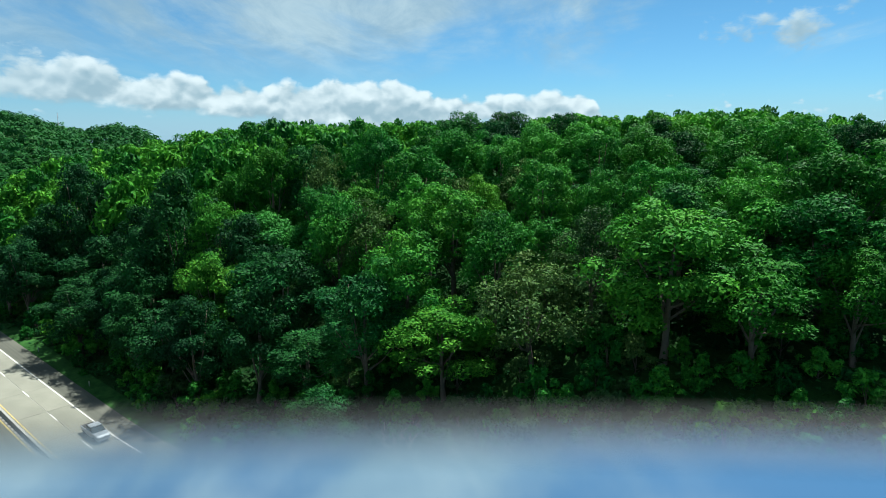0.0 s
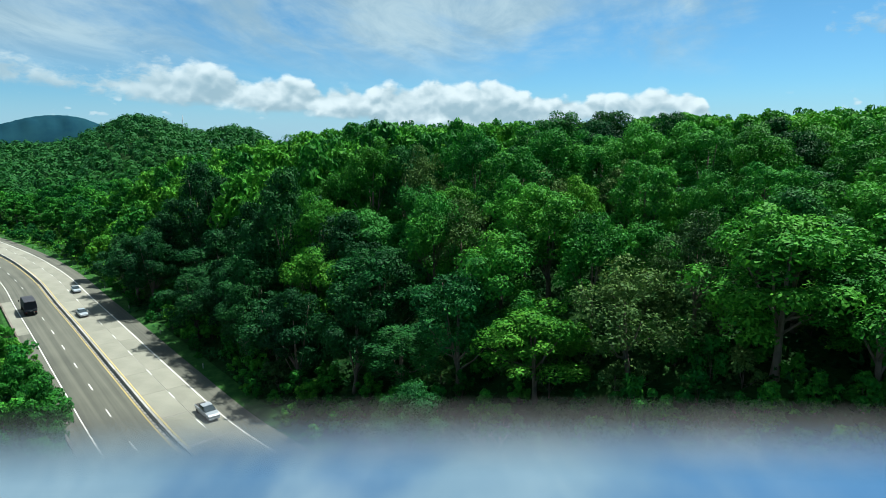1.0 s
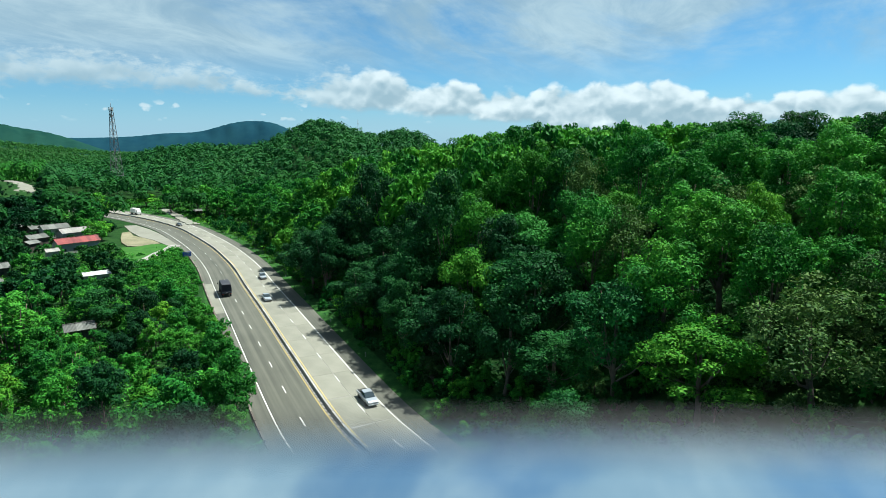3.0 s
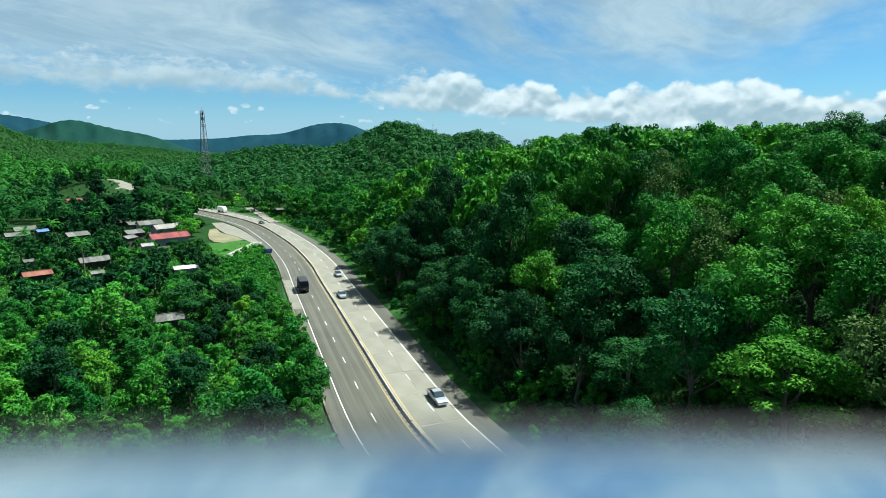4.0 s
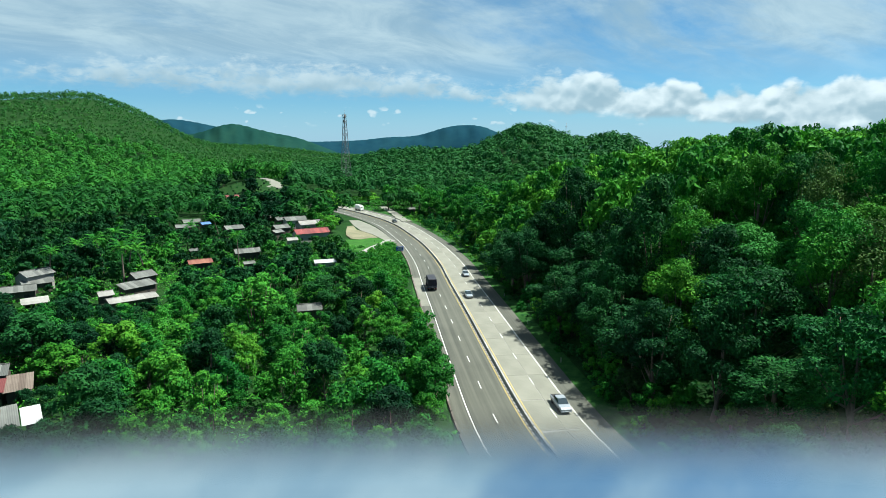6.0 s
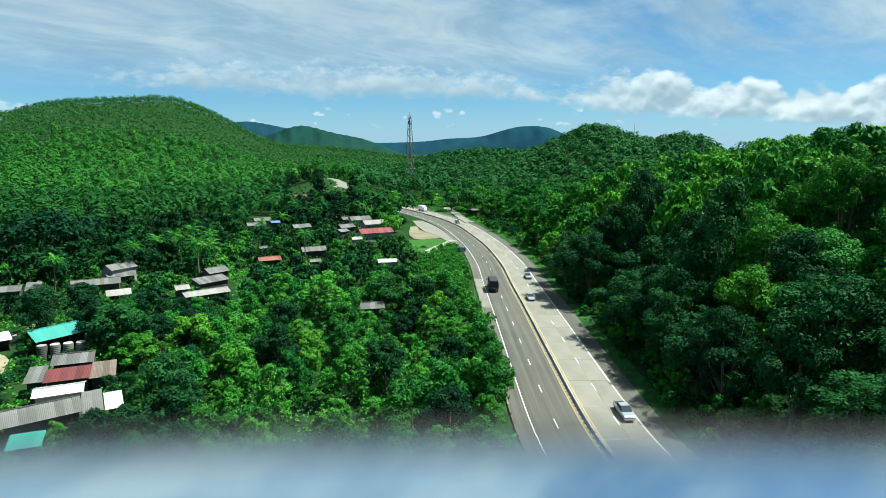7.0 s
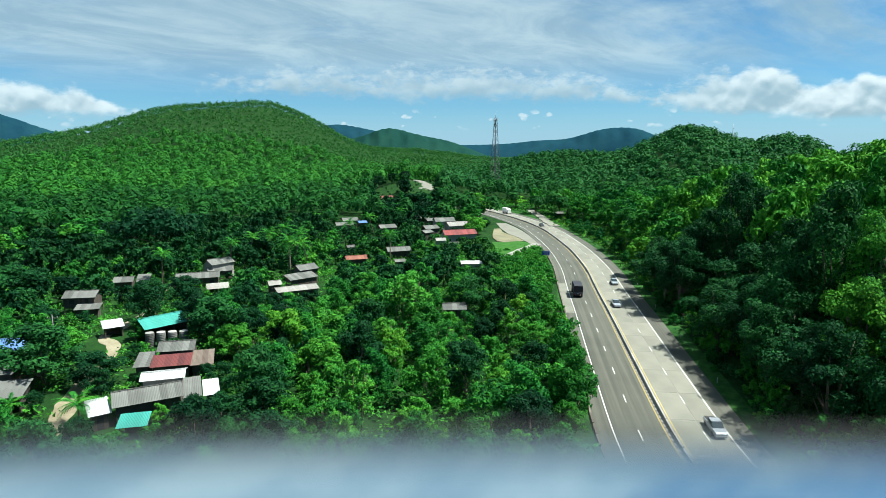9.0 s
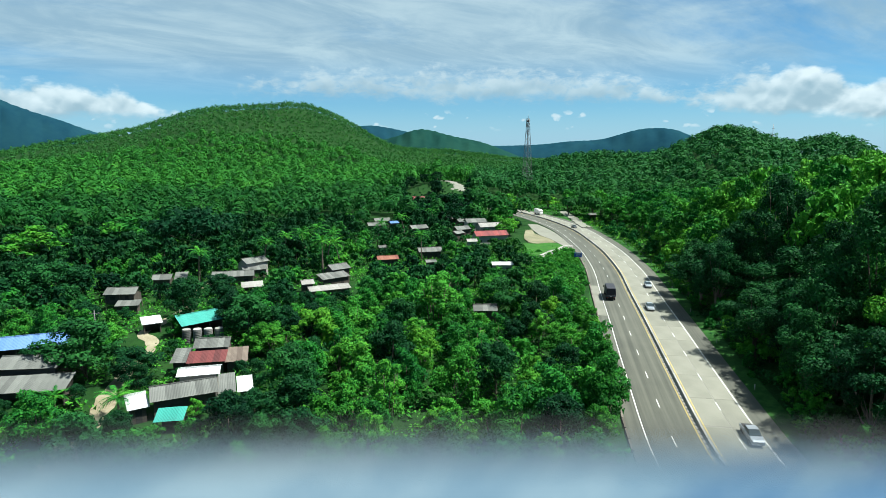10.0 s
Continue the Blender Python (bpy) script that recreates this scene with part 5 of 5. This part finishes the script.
            size = min(size, limit / tall)
            if size < 0.3:
                proto, tall = LOW[3], 3.6
                size = min(0.8, limit / tall)
            row = (proto, x, y, size, rng.uniform(0.85, 1.15) if limit > 20 else 1.0, rng.uniform(0, 360))
            if far and not bank and math.hypot(x, y) > 185:
                rest.append(row)
            else:
                put_tree(*row, group="trees and shrubs of the thicket")
    grown(rest, "village_wood", "garden trees and groves between the village houses")
    pts = [p for p in scatter(65, 33, 100, 50, 240, 2.5) if room_for(*p) > 0.5]
    o, _ = road_offset(np.array([p[0] for p in pts]), np.array([p[1] for p in pts]))
    undergrowth("undergrowth", 37, [p for p, q in zip(pts, o) if q > 20.5], 42, 1.1, 2.6, 0.28, LEAF_MID, "leafy green growth on the valley floor")


def village_trees():
    """Larger trees that stand out between the houses, by place, height and spread."""
    for k, x, y, tall, wide in ((2, -115, -3, 10.8, 13.5), (2, -109, 4, 6.3, 9), (0, -98, 11.5, 3.2, 3.4), (2, -121.5, 25.5, 9.8, 12), (2, -166, 28, 6.0, 10), (0, -133, 13, 5.2, 5.5), (0, -115, -12, 5.0, 4.3),
                                (1, -111, 27, 7.0, 8.5), (1, -107, 35, 10, 10), (0, -100, 41, 9.6, 10), (4, -108, 61, 14.5, 10), (2, -113, 80, 9.4, 10), (1, -114, 55, 8.8, 10), (2, -178, -9, 10.8, 15)):
        t0, w0 = ((7.5, 7.0), (7.0, 6.0), (8.5, 7.5), (3.6, 5.0), (10.5, 5.5))[k]
        put_tree(LOW[k], x, y, wide / w0, tall / t0 * w0 / wide, (x * 31) % 360, group="larger trees of the village")
        CLEARED.append((x, y, wide * 0.36))
    for x, y, tall, wide in ((-237, -18, 15, 16), (-262, 8, 14, 16)):
        put_tree(MID[0], x, y, wide / 11.0, tall / 20 * 11.0 / wide, x * 17 % 360, group="larger trees of the village")
    shade = make_tree(38, 16.0, 32.0, 6.5, 3200, 0.72, LEAF_UMBRELLA, "wide umbrella-shaped dark shade tree", 60)
    shade.matrix_basis = Matrix.Translation((-240, 32, float(height(-240.0, 32.0)[0]) - 0.3))
    CLEARED.append((-240, 32, 13))
    for k, x, y, tall, wide in ((0, -253, 184, 13, 12), (1, -262, 193, 14, 12), (0, -272, 202, 14, 13), (0, -246, 176, 11, 11), (2, -282, 204, 14, 13), (1, -221, 163, 9, 9), (0, -213, 155, 9, 9),
                                (1, -263, 254, 14.5, 14), (0, -272, 243.5, 15, 10), (2, -312, 262, 9, 14), (0, -252, 250, 15, 11), (1, -229, 240, 14, 11), (0, -290, 262, 13, 12), (0, -225, 231, 14, 11)):
        put_tree(MID[k], x, y, wide / 12.0, tall / 18 * 12.0 / wide, x * 17 % 360, group="trees round the bend")


CLEARED = []
village_trees()
thicket()
for s, off, k, size in ((494, 20.6, 1, 1.1), (501, 20.2, 0, 1.05), (508, 20.0, 1, 1.15), (516, 20.0, 0, 1.1), (525, 19.9, 1, 0.9), (533, 20.2, 1, 0.75), (497, 23.5, 0, 1.0)):
    p = road_pose(s, off).translation
    put_tree(LOW[k], p.x, p.y, size, 1.1, s * 9 % 360, group="trees and shrubs of the thicket")


def bank_shrubs():
    rng = np.random.default_rng(29)
    for s in np.arange(along_of(-88, 100), along_of(-172, 160), 2.6):
        for off in (19.8, 22.4, 25.2, 28.5, 32.0):
            p = road_pose(s + rng.uniform(-1, 1), off + rng.uniform(-0.8, 0.8)).translation
            if rng.uniform() < 0.72 and room_for(p.x, p.y) > 2.0:
                put_tree(LOW[3], p.x, p.y, rng.uniform(0.42, 0.8) * (0.7 if off < 21 else 1.0), rng.uniform(0.8, 1.3), rng.uniform(0, 360), group="shrubs on the road bank")


bank_shrubs()
_rise = [p for p in scatter(73, 57, 64, 306, 490, 5.2) if room_for(*p) > 0.0]
_o, _s = road_offset(np.array([p[0] for p in _rise]), np.array([p[1] for p in _rise]))


def rise_size(x, y):
    """Trees stay below the sight of the red roof and of the road on the rise."""
    d, a = math.hypot(x, y), math.degrees(math.atan2(-x, y))
    size = 1.25
    for a0, a1, dd, z in ((60.8, 63.4, 419, 7.0), (57.4, 60.2, 452, 7.6)):
        if a0 < a < a1 and d < dd + (60 if z < 8 else 0):
            size = min(size, (EYE + (z - EYE) * d / dd - float(height(x, y)[0])) / 8.2)
    return max(0.22, size)


grown([(LOW_FAR[i % 3], x, y, rise_size(x, y) * (0.8 + 0.07 * (i % 4)), 0.95, i * 67 % 360) for i, ((x, y), o, q) in enumerate(zip(_rise, _o, _s)) if o > 22 or o < -8 or q > S_FAR + 2],
      "rise_wood", "low green trees before the next rise")


def valley_trees():
    """Single trees beyond the bend and along its outer side."""
    rng = np.random.default_rng(23)
    rows = []
    pts = scatter(71, 34, 64, 190, 345, 5.2)
    o, _ = road_offset(np.array([p[0] for p in pts]), np.array([p[1] for p in pts]))
    for (x, y), off in zip(pts, o):
        if off > -5.2 or (d2 := math.hypot(x, y)) < 222 and off < -12 or any((x - cx) ** 2 + (y - cy) ** 2 < (cr + 2) ** 2 for cx, cy, cr in _cells.get((int(x // 4), int(y // 4)), ())):
            continue
        near = off > -17
        k = int(rng.choice(3, p=[0.4, 0.35, 0.25]))
        proto, s = (LOW_FAR[1], rng.uniform(0.3, 0.65)) if near else (MID[k], rng.uniform(0.55, 0.95))
        rows.append((proto, x, y, s, rng.uniform(0.9, 1.15), rng.uniform(0, 360)))
    pts = scatter(74, 34, 64, 180, 345, 2.8)
    o, _ = road_offset(np.array([p[0] for p in pts]), np.array([p[1] for p in pts]))
    free = [p for p, q in zip(pts, o) if -22 < q < -5.5 and not any((p[0] - cx) ** 2 + (p[1] - cy) ** 2 < cr * cr for cx, cy, cr in _cells.get((int(p[0] // 4), int(p[1] // 4)), ()))]
    meadow = [p for p, q in zip(pts, o) if -60 < q <= -22 and math.hypot(*p) > 230]
    more = scatter(75, 44, 57, 345, 470, 3.2)
    o, s = road_offset(np.array([p[0] for p in more]), np.array([p[1] for p in more]))
    meadow += [p for p, q, k in zip(more, o, s) if -60 < q < -5.5 or q > 23 or k > S_FAR + 2]
    meadow = [p for p in meadow if room_for(*p) > 0.0]
    undergrowth("undergrowth", 39, meadow, 12, 1.3, 0.9, 0.62, LEAF_BRIGHT, "tall bright grass under the trees beyond the bend")
    undergrowth("undergrowth", 38, free, 26, 1.2, 2.0, 0.42, LEAF_BRIGHT, "bright bushy growth beside the far bend")
    grown(rows, "bend_wood", "mixed trees beyond the road's bend")


valley_trees()


# ---- lattice mast, small masts and the blue sign ----
STEEL = surface("galvanised_steel", (0.0574, 0.0615, 0.0656), (0.1148, 0.1189, 0.1230), 1.0, 0.5, metal=0.5)


def lattice_tower(x, y, base, tall, w0, w1, label):
    t = empty("lattice_tower", Matrix.Translation((x, y, base)), label, "tower")
    n = 11
    lv = [(1 - (1 - k / n) ** 1.15) * tall for k in range(n + 1)]

    def ring(z):
        w = w0 + (w1 - w0) * min(1, z / (tall * 0.92))
        return [Vector((sx * w / 2, sy * w / 2, z)) for sx, sy in ((-1, -1), (1, -1), (1, 1), (-1, 1))]

    for c in range(4):
        part("leg", joined_tubes("leg", [tube([ring(z)[c] for z in lv], [0.2] * (n + 1), 5)], STEEL), None, t)
    for k in range(n):
        a, b = ring(lv[k]), ring(lv[k + 1])
        bars = []
        for c in range(4):
            d = (c + 1) % 4
            bars += [tube([a[c], b[d]], [0.09, 0.09], 4), tube([a[d], b[c]], [0.09, 0.09], 4), tube([b[c], b[d]], [0.09, 0.09], 4)]
        part("bracing", joined_tubes("bracing", bars, STEEL), None, t)
    part("spire", joined_tubes("spire", [tube([(0, 0, tall), (0, 0, tall + 3.5)], [0.16, 0.08], 5)], STEEL), None, t)
    for k in range(6):
        bm = bmesh.new()
        a = k * math.pi / 3
        box(bm, -0.25, 0.25, -0.12, 0.12, -1.1, 1.1, 0.03)
        ob = part("antenna_panel", bm, LIGHT_CONCRETE, t)
        ob.matrix_basis = Matrix.Translation((math.cos(a) * 1.5, math.sin(a) * 1.5, tall - 1.5 - 4 * (k % 2))) @ Matrix.Rotation(a + math.pi / 2, 4, "Z")
    for z in (tall - 2, tall - 6):
        bm = bmesh.new()
        box(bm, -1.2, 1.2, -1.2, 1.2, z - 0.08, z + 0.08)
        part("platform", bm, STEEL, t)


tx, ty = polar(52.05, 520)
lattice_tower(tx, ty, float(height(tx, ty)[0]) - 0.5, 63, 7.5, 1.9, "tall grey lattice radio mast above the woods")


def thin_mast(a, d, tall):
    x, y = polar(a, d)
    g = float(height(x, y)[0])
    t = empty("mast", Matrix.Translation((x, y, g)), "thin steel mast standing on the ridge", "mast", "masts on the ridges")
    part("pole", joined_tubes("pole", [tube([(0, 0, -0.5), (0, 0, tall)], [0.35, 0.18], 6)], STEEL), None, t)
    part("cross_arm", joined_tubes("cross_arm", [tube([(-1.2, 0, tall * 0.85), (1.2, 0, tall * 0.85)], [0.12, 0.12], 4)], STEEL), None, t)


thin_mast(31.8, 640, 26)
thin_mast(5.0, 300, 26)

BLUE_SIGN = surface("sign_blue", (0.0123, 0.0492, 0.2870), (0.0246, 0.0820, 0.3690), 1.0, 0.4, vary=0.1)
sx, sy = -157.8, 146.2
sign = empty("road_sign", Matrix.Translation((sx, sy, -0.25)) @ Matrix.Rotation(radians(52), 4, "Z"), "blue road sign on two posts at the verge", "sign")
bm = bmesh.new()
part("panel", box(bm, -1.3, 1.3, -0.03, 0.03, 1.3, 2.8, 0.02), BLUE_SIGN, sign)
for k, w in ((0, 1.9), (1, 1.5), (2, 1.7)):
    bm = bmesh.new()
    part("text_bar", box(bm, -w / 2, w / 2, -0.045, -0.031, 2.4 - 0.4 * k, 2.55 - 0.4 * k), PAINT_WHITE, sign)
for px in (-0.9, 0.9):
    bm = bmesh.new()
    part("post", box(bm, px - 0.05, px + 0.05, 0.035, 0.13, -0.3, 2.7), STEEL, sign)


def utility_pole(x, y, tall, turn):
    g = float(height(x, y)[0])
    t = empty("utility_pole", Matrix.Translation((x, y, g)) @ Matrix.Rotation(radians(turn), 4, "Z"), "slender dark grey utility pole among the trees", "pole", "poles of the village")
    part("pole", joined_tubes("pole", [tube([(0, 0, -0.4), (0, 0, tall)], [0.14, 0.09], 8)], STEEL), None, t)
    bm = bmesh.new()
    part("cross_arm", box(bm, -0.9, 0.9, -0.05, 0.05, tall - 0.75, tall - 0.62, 0.01), STEEL, t)
    for px in (-0.8, 0.0, 0.8):
        part("insulator", mesh_of("insulator", *[[(v[0] + px, v[1], v[2] + tall - 0.62) for v in lathe([(0.0, 0.0), (0.06, 0.0), (0.08, 0.08), (0.05, 0.2), (0.0, 0.22)], 10)[0]], lathe([(0.0, 0.0), (0.06, 0.0), (0.08, 0.08), (0.05, 0.2), (0.0, 0.22)], 10)[1]], [LIGHT_CONCRETE]), None, t)


utility_pole(-129.5, -1.0, 8.5, 70)


def bare_shrub(x, y, seed, size):
    """A leafless shrub: arching stems that fork into twigs."""
    rng = np.random.default_rng(seed)
    t = empty("bare_shrub", Matrix.Translation((x, y, float(height(x, y)[0]))), "leafless pale grey shrub at the wood's foot", "shrub", "bare shrubs below the wood")
    for k in range(9):
        a = k * 0.7 + rng.normal() * 0.3
        out = Vector((math.cos(a), math.sin(a), 0.0)) * size * rng.uniform(0.4, 1.0)
        tip = out + Vector((0, 0, size * rng.uniform(0.8, 1.7)))
        mid = out * 0.35 + Vector((0, 0, tip.z * 0.6))
        tubes = [tube([(0, 0, -0.2), mid, tip], [0.07, 0.05, 0.015], 5)]
        for f in range(5):
            s0 = mid.lerp(tip, 0.15 + 0.17 * f)
            tubes.append(tube([s0, s0 + Vector(rng.normal(size=3) * 0.35 * size + np.array([0, 0, 0.25]))], [0.025, 0.008], 4))
        part("stem", joined_tubes("stem", tubes, PALE_BARK), None, t)


PALE_BARK = surface("pale_bark", (0.14, 0.12, 0.09), (0.30, 0.27, 0.21), 2.0, 0.9)
for k, (a, d, size) in enumerate(((5.5, 63.5, 2.6), (3.4, 65.0, 2.0), (9.0, 62.0, 1.8), (-3.0, 60.0, 2.0))):
    bare_shrub(*polar(a, d), 80 + k, size)


# ---- vehicles ----
def car_paint(name, col, rough=0.3, metal=0.0):
    m, t = material(name)
    n = noise_of(t, node_of(t, "ShaderNodeTexCoord").outputs["Object"], 2.0, 4.0)
    c = mix_colour(t, n * 0.35, col, tuple(v * 0.7 for v in col))
    finish(t, node_of(t, "ShaderNodeBsdfPrincipled", {"Base Color": c, "Roughness": rough, "Metallic": metal, "Coat Weight": 0.4}).outputs[0])
    return m


SILVER, BLACK, WHITE_P = car_paint("silver_paint", (0.30, 0.33, 0.36), 0.3, 0.3), car_paint("black_paint", (0.015, 0.016, 0.02)), car_paint("white_paint", (0.78, 0.78, 0.77))
NAVY = car_paint("navy_paint", (0.012, 0.020, 0.045), 0.5)
CANVAS = surface("dark_canvas", (0.0049, 0.0066, 0.0123), (0.0131, 0.0156, 0.0246), 1.5, 0.8)
GLASS = car_paint("dark_glass", (0.02, 0.03, 0.035), 0.08)
RUBBER = surface("rubber", (0.0098, 0.0098, 0.0098), (0.0246, 0.0246, 0.0246), 3.0, 0.9)
LAMP_CLEAR, LAMP_RED = car_paint("headlamp_glass", (0.75, 0.76, 0.78), 0.15), car_paint("tail_lamp", (0.35, 0.02, 0.02), 0.2)


def loft(sections):
    """A solid through cross sections, each (x, half width low, half width high, z low, z high)."""
    bm = bmesh.new()
    rings = []
    for x, wl, wh, zl, zh in sections:
        zm = zl + (zh - zl) * 0.55
        rings.append([bm.verts.new((x, sy * w, z)) for sy, w, z in ((-1, wl * 0.94, zl), (-1, wl, zm), (-1, wh, zh), (1, wh, zh), (1, wl, zm), (1, wl * 0.94, zl))])
    for a, b in zip(rings[:-1], rings[1:]):
        for i in range(6):
            j = (i + 1) % 6
            bm.faces.new((a[i], a[j], b[j], b[i]))
    bm.faces.new(list(reversed(rings[0])))
    bm.faces.new(rings[-1])
    bmesh.ops.recalc_face_normals(bm, faces=bm.faces)
    bmesh.ops.bevel(bm, geom=bm.edges[:], offset=0.035, segments=2, affect="EDGES")
    return bm


def wheel(parent, x, y, r, w=0.22):
    v, f = lathe([(r * 0.6, -w / 2), (r * 0.95, -w / 2), (r, -w / 4), (r, w / 4), (r * 0.95, w / 2), (r * 0.6, w / 2), (r * 0.6, -w / 2)], 20)
    ob = part("wheel", mesh_of("wheel", v, f, [RUBBER]), None, parent)
    ob.matrix_basis = Matrix.Translation((x, y, r)) @ Matrix.Rotation(math.pi / 2, 4, "X")
    v, f = lathe([(0.0, -w * 0.35), (r * 0.61, -w * 0.35), (r * 0.61, w * 0.35), (0.0, w * 0.35)], 12)
    part("rim", mesh_of("rim", v, f, [STEEL]), None, ob)


def lamps(parent, x, y, z, mat, name):
    for s in (-1, 1):
        bm = bmesh.new()
        part(name, box(bm, x - 0.04, x + 0.04, s * y - 0.14, s * y + 0.14, z - 0.07, z + 0.07, 0.02), mat, parent)


def car(m, paint, label, pickup=False, van=False):
    t = empty("pickup" if pickup else "van" if van else "car", m, label, "car" if not van else "van", "vehicles on the highway")
    L = 2.6 if pickup else 2.3
    if van:
        part("body", loft([(-2.3, 0.82, 0.76, 0.3, 1.15), (-2.2, 0.86, 0.84, 0.28, 1.2), (1.8, 0.86, 0.84, 0.28, 1.15), (2.3, 0.80, 0.74, 0.32, 0.95)]), paint, t)
        part("cabin", loft([(-2.2, 0.80, 0.74, 1.1, 1.92), (1.0, 0.80, 0.74, 1.1, 1.95), (1.9, 0.78, 0.70, 1.05, 1.18)]), GLASS, t)
        part("roof", loft([(-2.15, 0.76, 0.72, 1.88, 2.02), (0.95, 0.76, 0.70, 1.88, 2.02)]), paint, t)
    elif pickup:
        part("body", loft([(-2.6, 0.86, 0.84, 0.42, 0.98), (-0.9, 0.88, 0.86, 0.36, 1.0), (1.3, 0.88, 0.86, 0.36, 1.02), (2.3, 0.86, 0.78, 0.40, 0.94), (2.6, 0.78, 0.70, 0.45, 0.80)]), paint, t)
        part("glazing", loft([(-0.95, 0.80, 0.68, 0.96, 1.52), (0.45, 0.80, 0.66, 0.96, 1.54), (1.35, 0.80, 0.72, 0.95, 1.03)]), GLASS, t)
        part("roof", loft([(-0.80, 0.70, 0.64, 1.50, 1.60), (0.42, 0.70, 0.62, 1.50, 1.60)]), paint, t)
        bm = bmesh.new()
        part("load_bed", box(bm, -2.5, -1.05, -0.74, 0.74, 0.9, 1.012, 0.01), RUBBER, t, "open black load bed")
    else:
        part("body", loft([(-2.3, 0.78, 0.72, 0.36, 0.86), (-1.9, 0.86, 0.82, 0.28, 0.94), (1.2, 0.87, 0.83, 0.26, 0.92), (2.0, 0.84, 0.76, 0.28, 0.80), (2.3, 0.74, 0.66, 0.36, 0.68)]), paint, t)
        part("glazing", loft([(-1.85, 0.76, 0.70, 0.90, 0.98), (-1.2, 0.76, 0.62, 0.90, 1.38), (0.15, 0.77, 0.62, 0.90, 1.42), (1.1, 0.78, 0.70, 0.88, 0.96)]), GLASS, t)
        part("roof", loft([(-1.15, 0.66, 0.58, 1.34, 1.43), (0.12, 0.66, 0.58, 1.37, 1.46)]), paint, t)
    for x in (-L * 0.6, L * 0.6):
        for s in (-1, 1):
            wheel(t, x, s * 0.80, 0.34 if pickup else 0.31)
    lamps(t, L - 0.06, 0.58, 0.72 if not van else 0.85, LAMP_CLEAR, "headlight")
    lamps(t, -L + 0.04, 0.62, 0.80, LAMP_RED, "tail_light")
    bm = bmesh.new()
    part("bumper", box(bm, L - 0.12, L + 0.06, -0.78, 0.78, 0.34, 0.52, 0.03), paint, t)
    bm = bmesh.new()
    part("number_plate", box(bm, L + 0.061, L + 0.07, -0.22, 0.22, 0.38, 0.5), PAINT_WHITE, t)
    return t


def truck(m, cab_paint, box_mat, label, length=8.2, width=2.4, high=3.3, canvas=False):
    t = empty("truck", m, label, "truck", "vehicles on the highway")
    f = length / 2
    part("cab", loft([(f - 1.9, 1.1, 1.02, 0.6, 2.7), (f - 1.7, 1.12, 1.06, 0.55, 2.8), (f - 0.5, 1.12, 1.04, 0.55, 2.75), (f, 1.08, 0.98, 0.6, 1.7)]), cab_paint, t)
    bm = bmesh.new()
    part("windscreen", box(bm, f - 0.42, f - 0.14, -0.95, 0.95, 1.75, 2.35, 0.05), GLASS, t)
    bm = bmesh.new()
    part("chassis", box(bm, -f + 0.1, f - 0.3, -0.5, 0.5, 0.62, 0.95), RUBBER, t)
    if canvas:
        part("cargo_cover", loft([(-f, width / 2, width / 2 - 0.22, 1.0, high - 0.12), (-f + 0.25, width / 2 + 0.03, width / 2 - 0.12, 1.0, high), (0, width / 2 + 0.03, width / 2 - 0.10, 1.0, high + 0.05),
                                  (f - 2.15, width / 2 + 0.03, width / 2 - 0.12, 1.0, high)]), box_mat, t, "dark canvas load cover")
        for k in range(6):
            bm = bmesh.new()
            px = -f + 0.6 + k * (length - 3.2) / 5
            part("cover_strap", box(bm, px - 0.04, px + 0.04, -width / 2 - 0.055, width / 2 + 0.055, 1.05, 1.6), RUBBER, t)
    else:
        bm = bmesh.new()
        part("cargo_box", box(bm, -f, f - 2.1, -width / 2, width / 2, 1.0, high, 0.04), box_mat, t)
    bm = bmesh.new()
    part("tailgate", box(bm, -f - 0.07, -f - 0.005, -width / 2 + 0.06, width / 2 - 0.06, 1.0, 1.55, 0.02), cab_paint, t)
    bm = bmesh.new()
    part("rear_bar", box(bm, -f - 0.12, -f - 0.075, -width / 2 + 0.2, width / 2 - 0.2, 1.30, 1.40), STEEL, t, "pale steel rear bar")
    bm = bmesh.new()
    part("number_plate", box(bm, -f - 0.09, -f - 0.071, -0.25, 0.25, 1.08, 1.22), PAINT_WHITE, t)
    for x in (-f + 1.1, -f + 2.2, f - 1.2):
        for s in (-1, 1):
            wheel(t, x, s * (width / 2 - 0.2), 0.48, 0.34)
    lamps(t, f - 0.02, 0.8, 0.95, LAMP_CLEAR, "headlight")
    lamps(t, -f - 0.02, 0.9, 0.85, LAMP_RED, "tail_light")
    for s in (-1, 1):
        bm = bmesh.new()
        part("wing_mirror", box(bm, f - 0.35, f - 0.22, s * 1.32 - 0.1, s * 1.32 + 0.1, 1.8, 2.25, 0.02), RUBBER, t)
    return t


def on_road(x, y, off, flip=False):
    return road_pose(along_of(x, y), off, 0.0, flip)


truck(on_road(-112.6, 115.4, 13.4), NAVY, CANVAS, "dark blue truck under a black canvas cover", canvas=True)
car(on_road(-45.3, 73.6, 1.5, True), SILVER, "silver pickup with an open bed on pale concrete", pickup=True)
car(on_road(-98.7, 114.9, 4.9, True), SILVER, "silver saloon car on the inner concrete lane")
car(on_road(-116.0, 133.6, 1.8, True), SILVER, "pale grey saloon car near the white edge line")
car(on_road(-226.0, 206.5, 4.6, True), BLACK, "small black car at the far bend")
truck(on_road(-284.0, 231.5, 1.6, True), WHITE_P, WHITE_P, "white box truck coming round the bend")
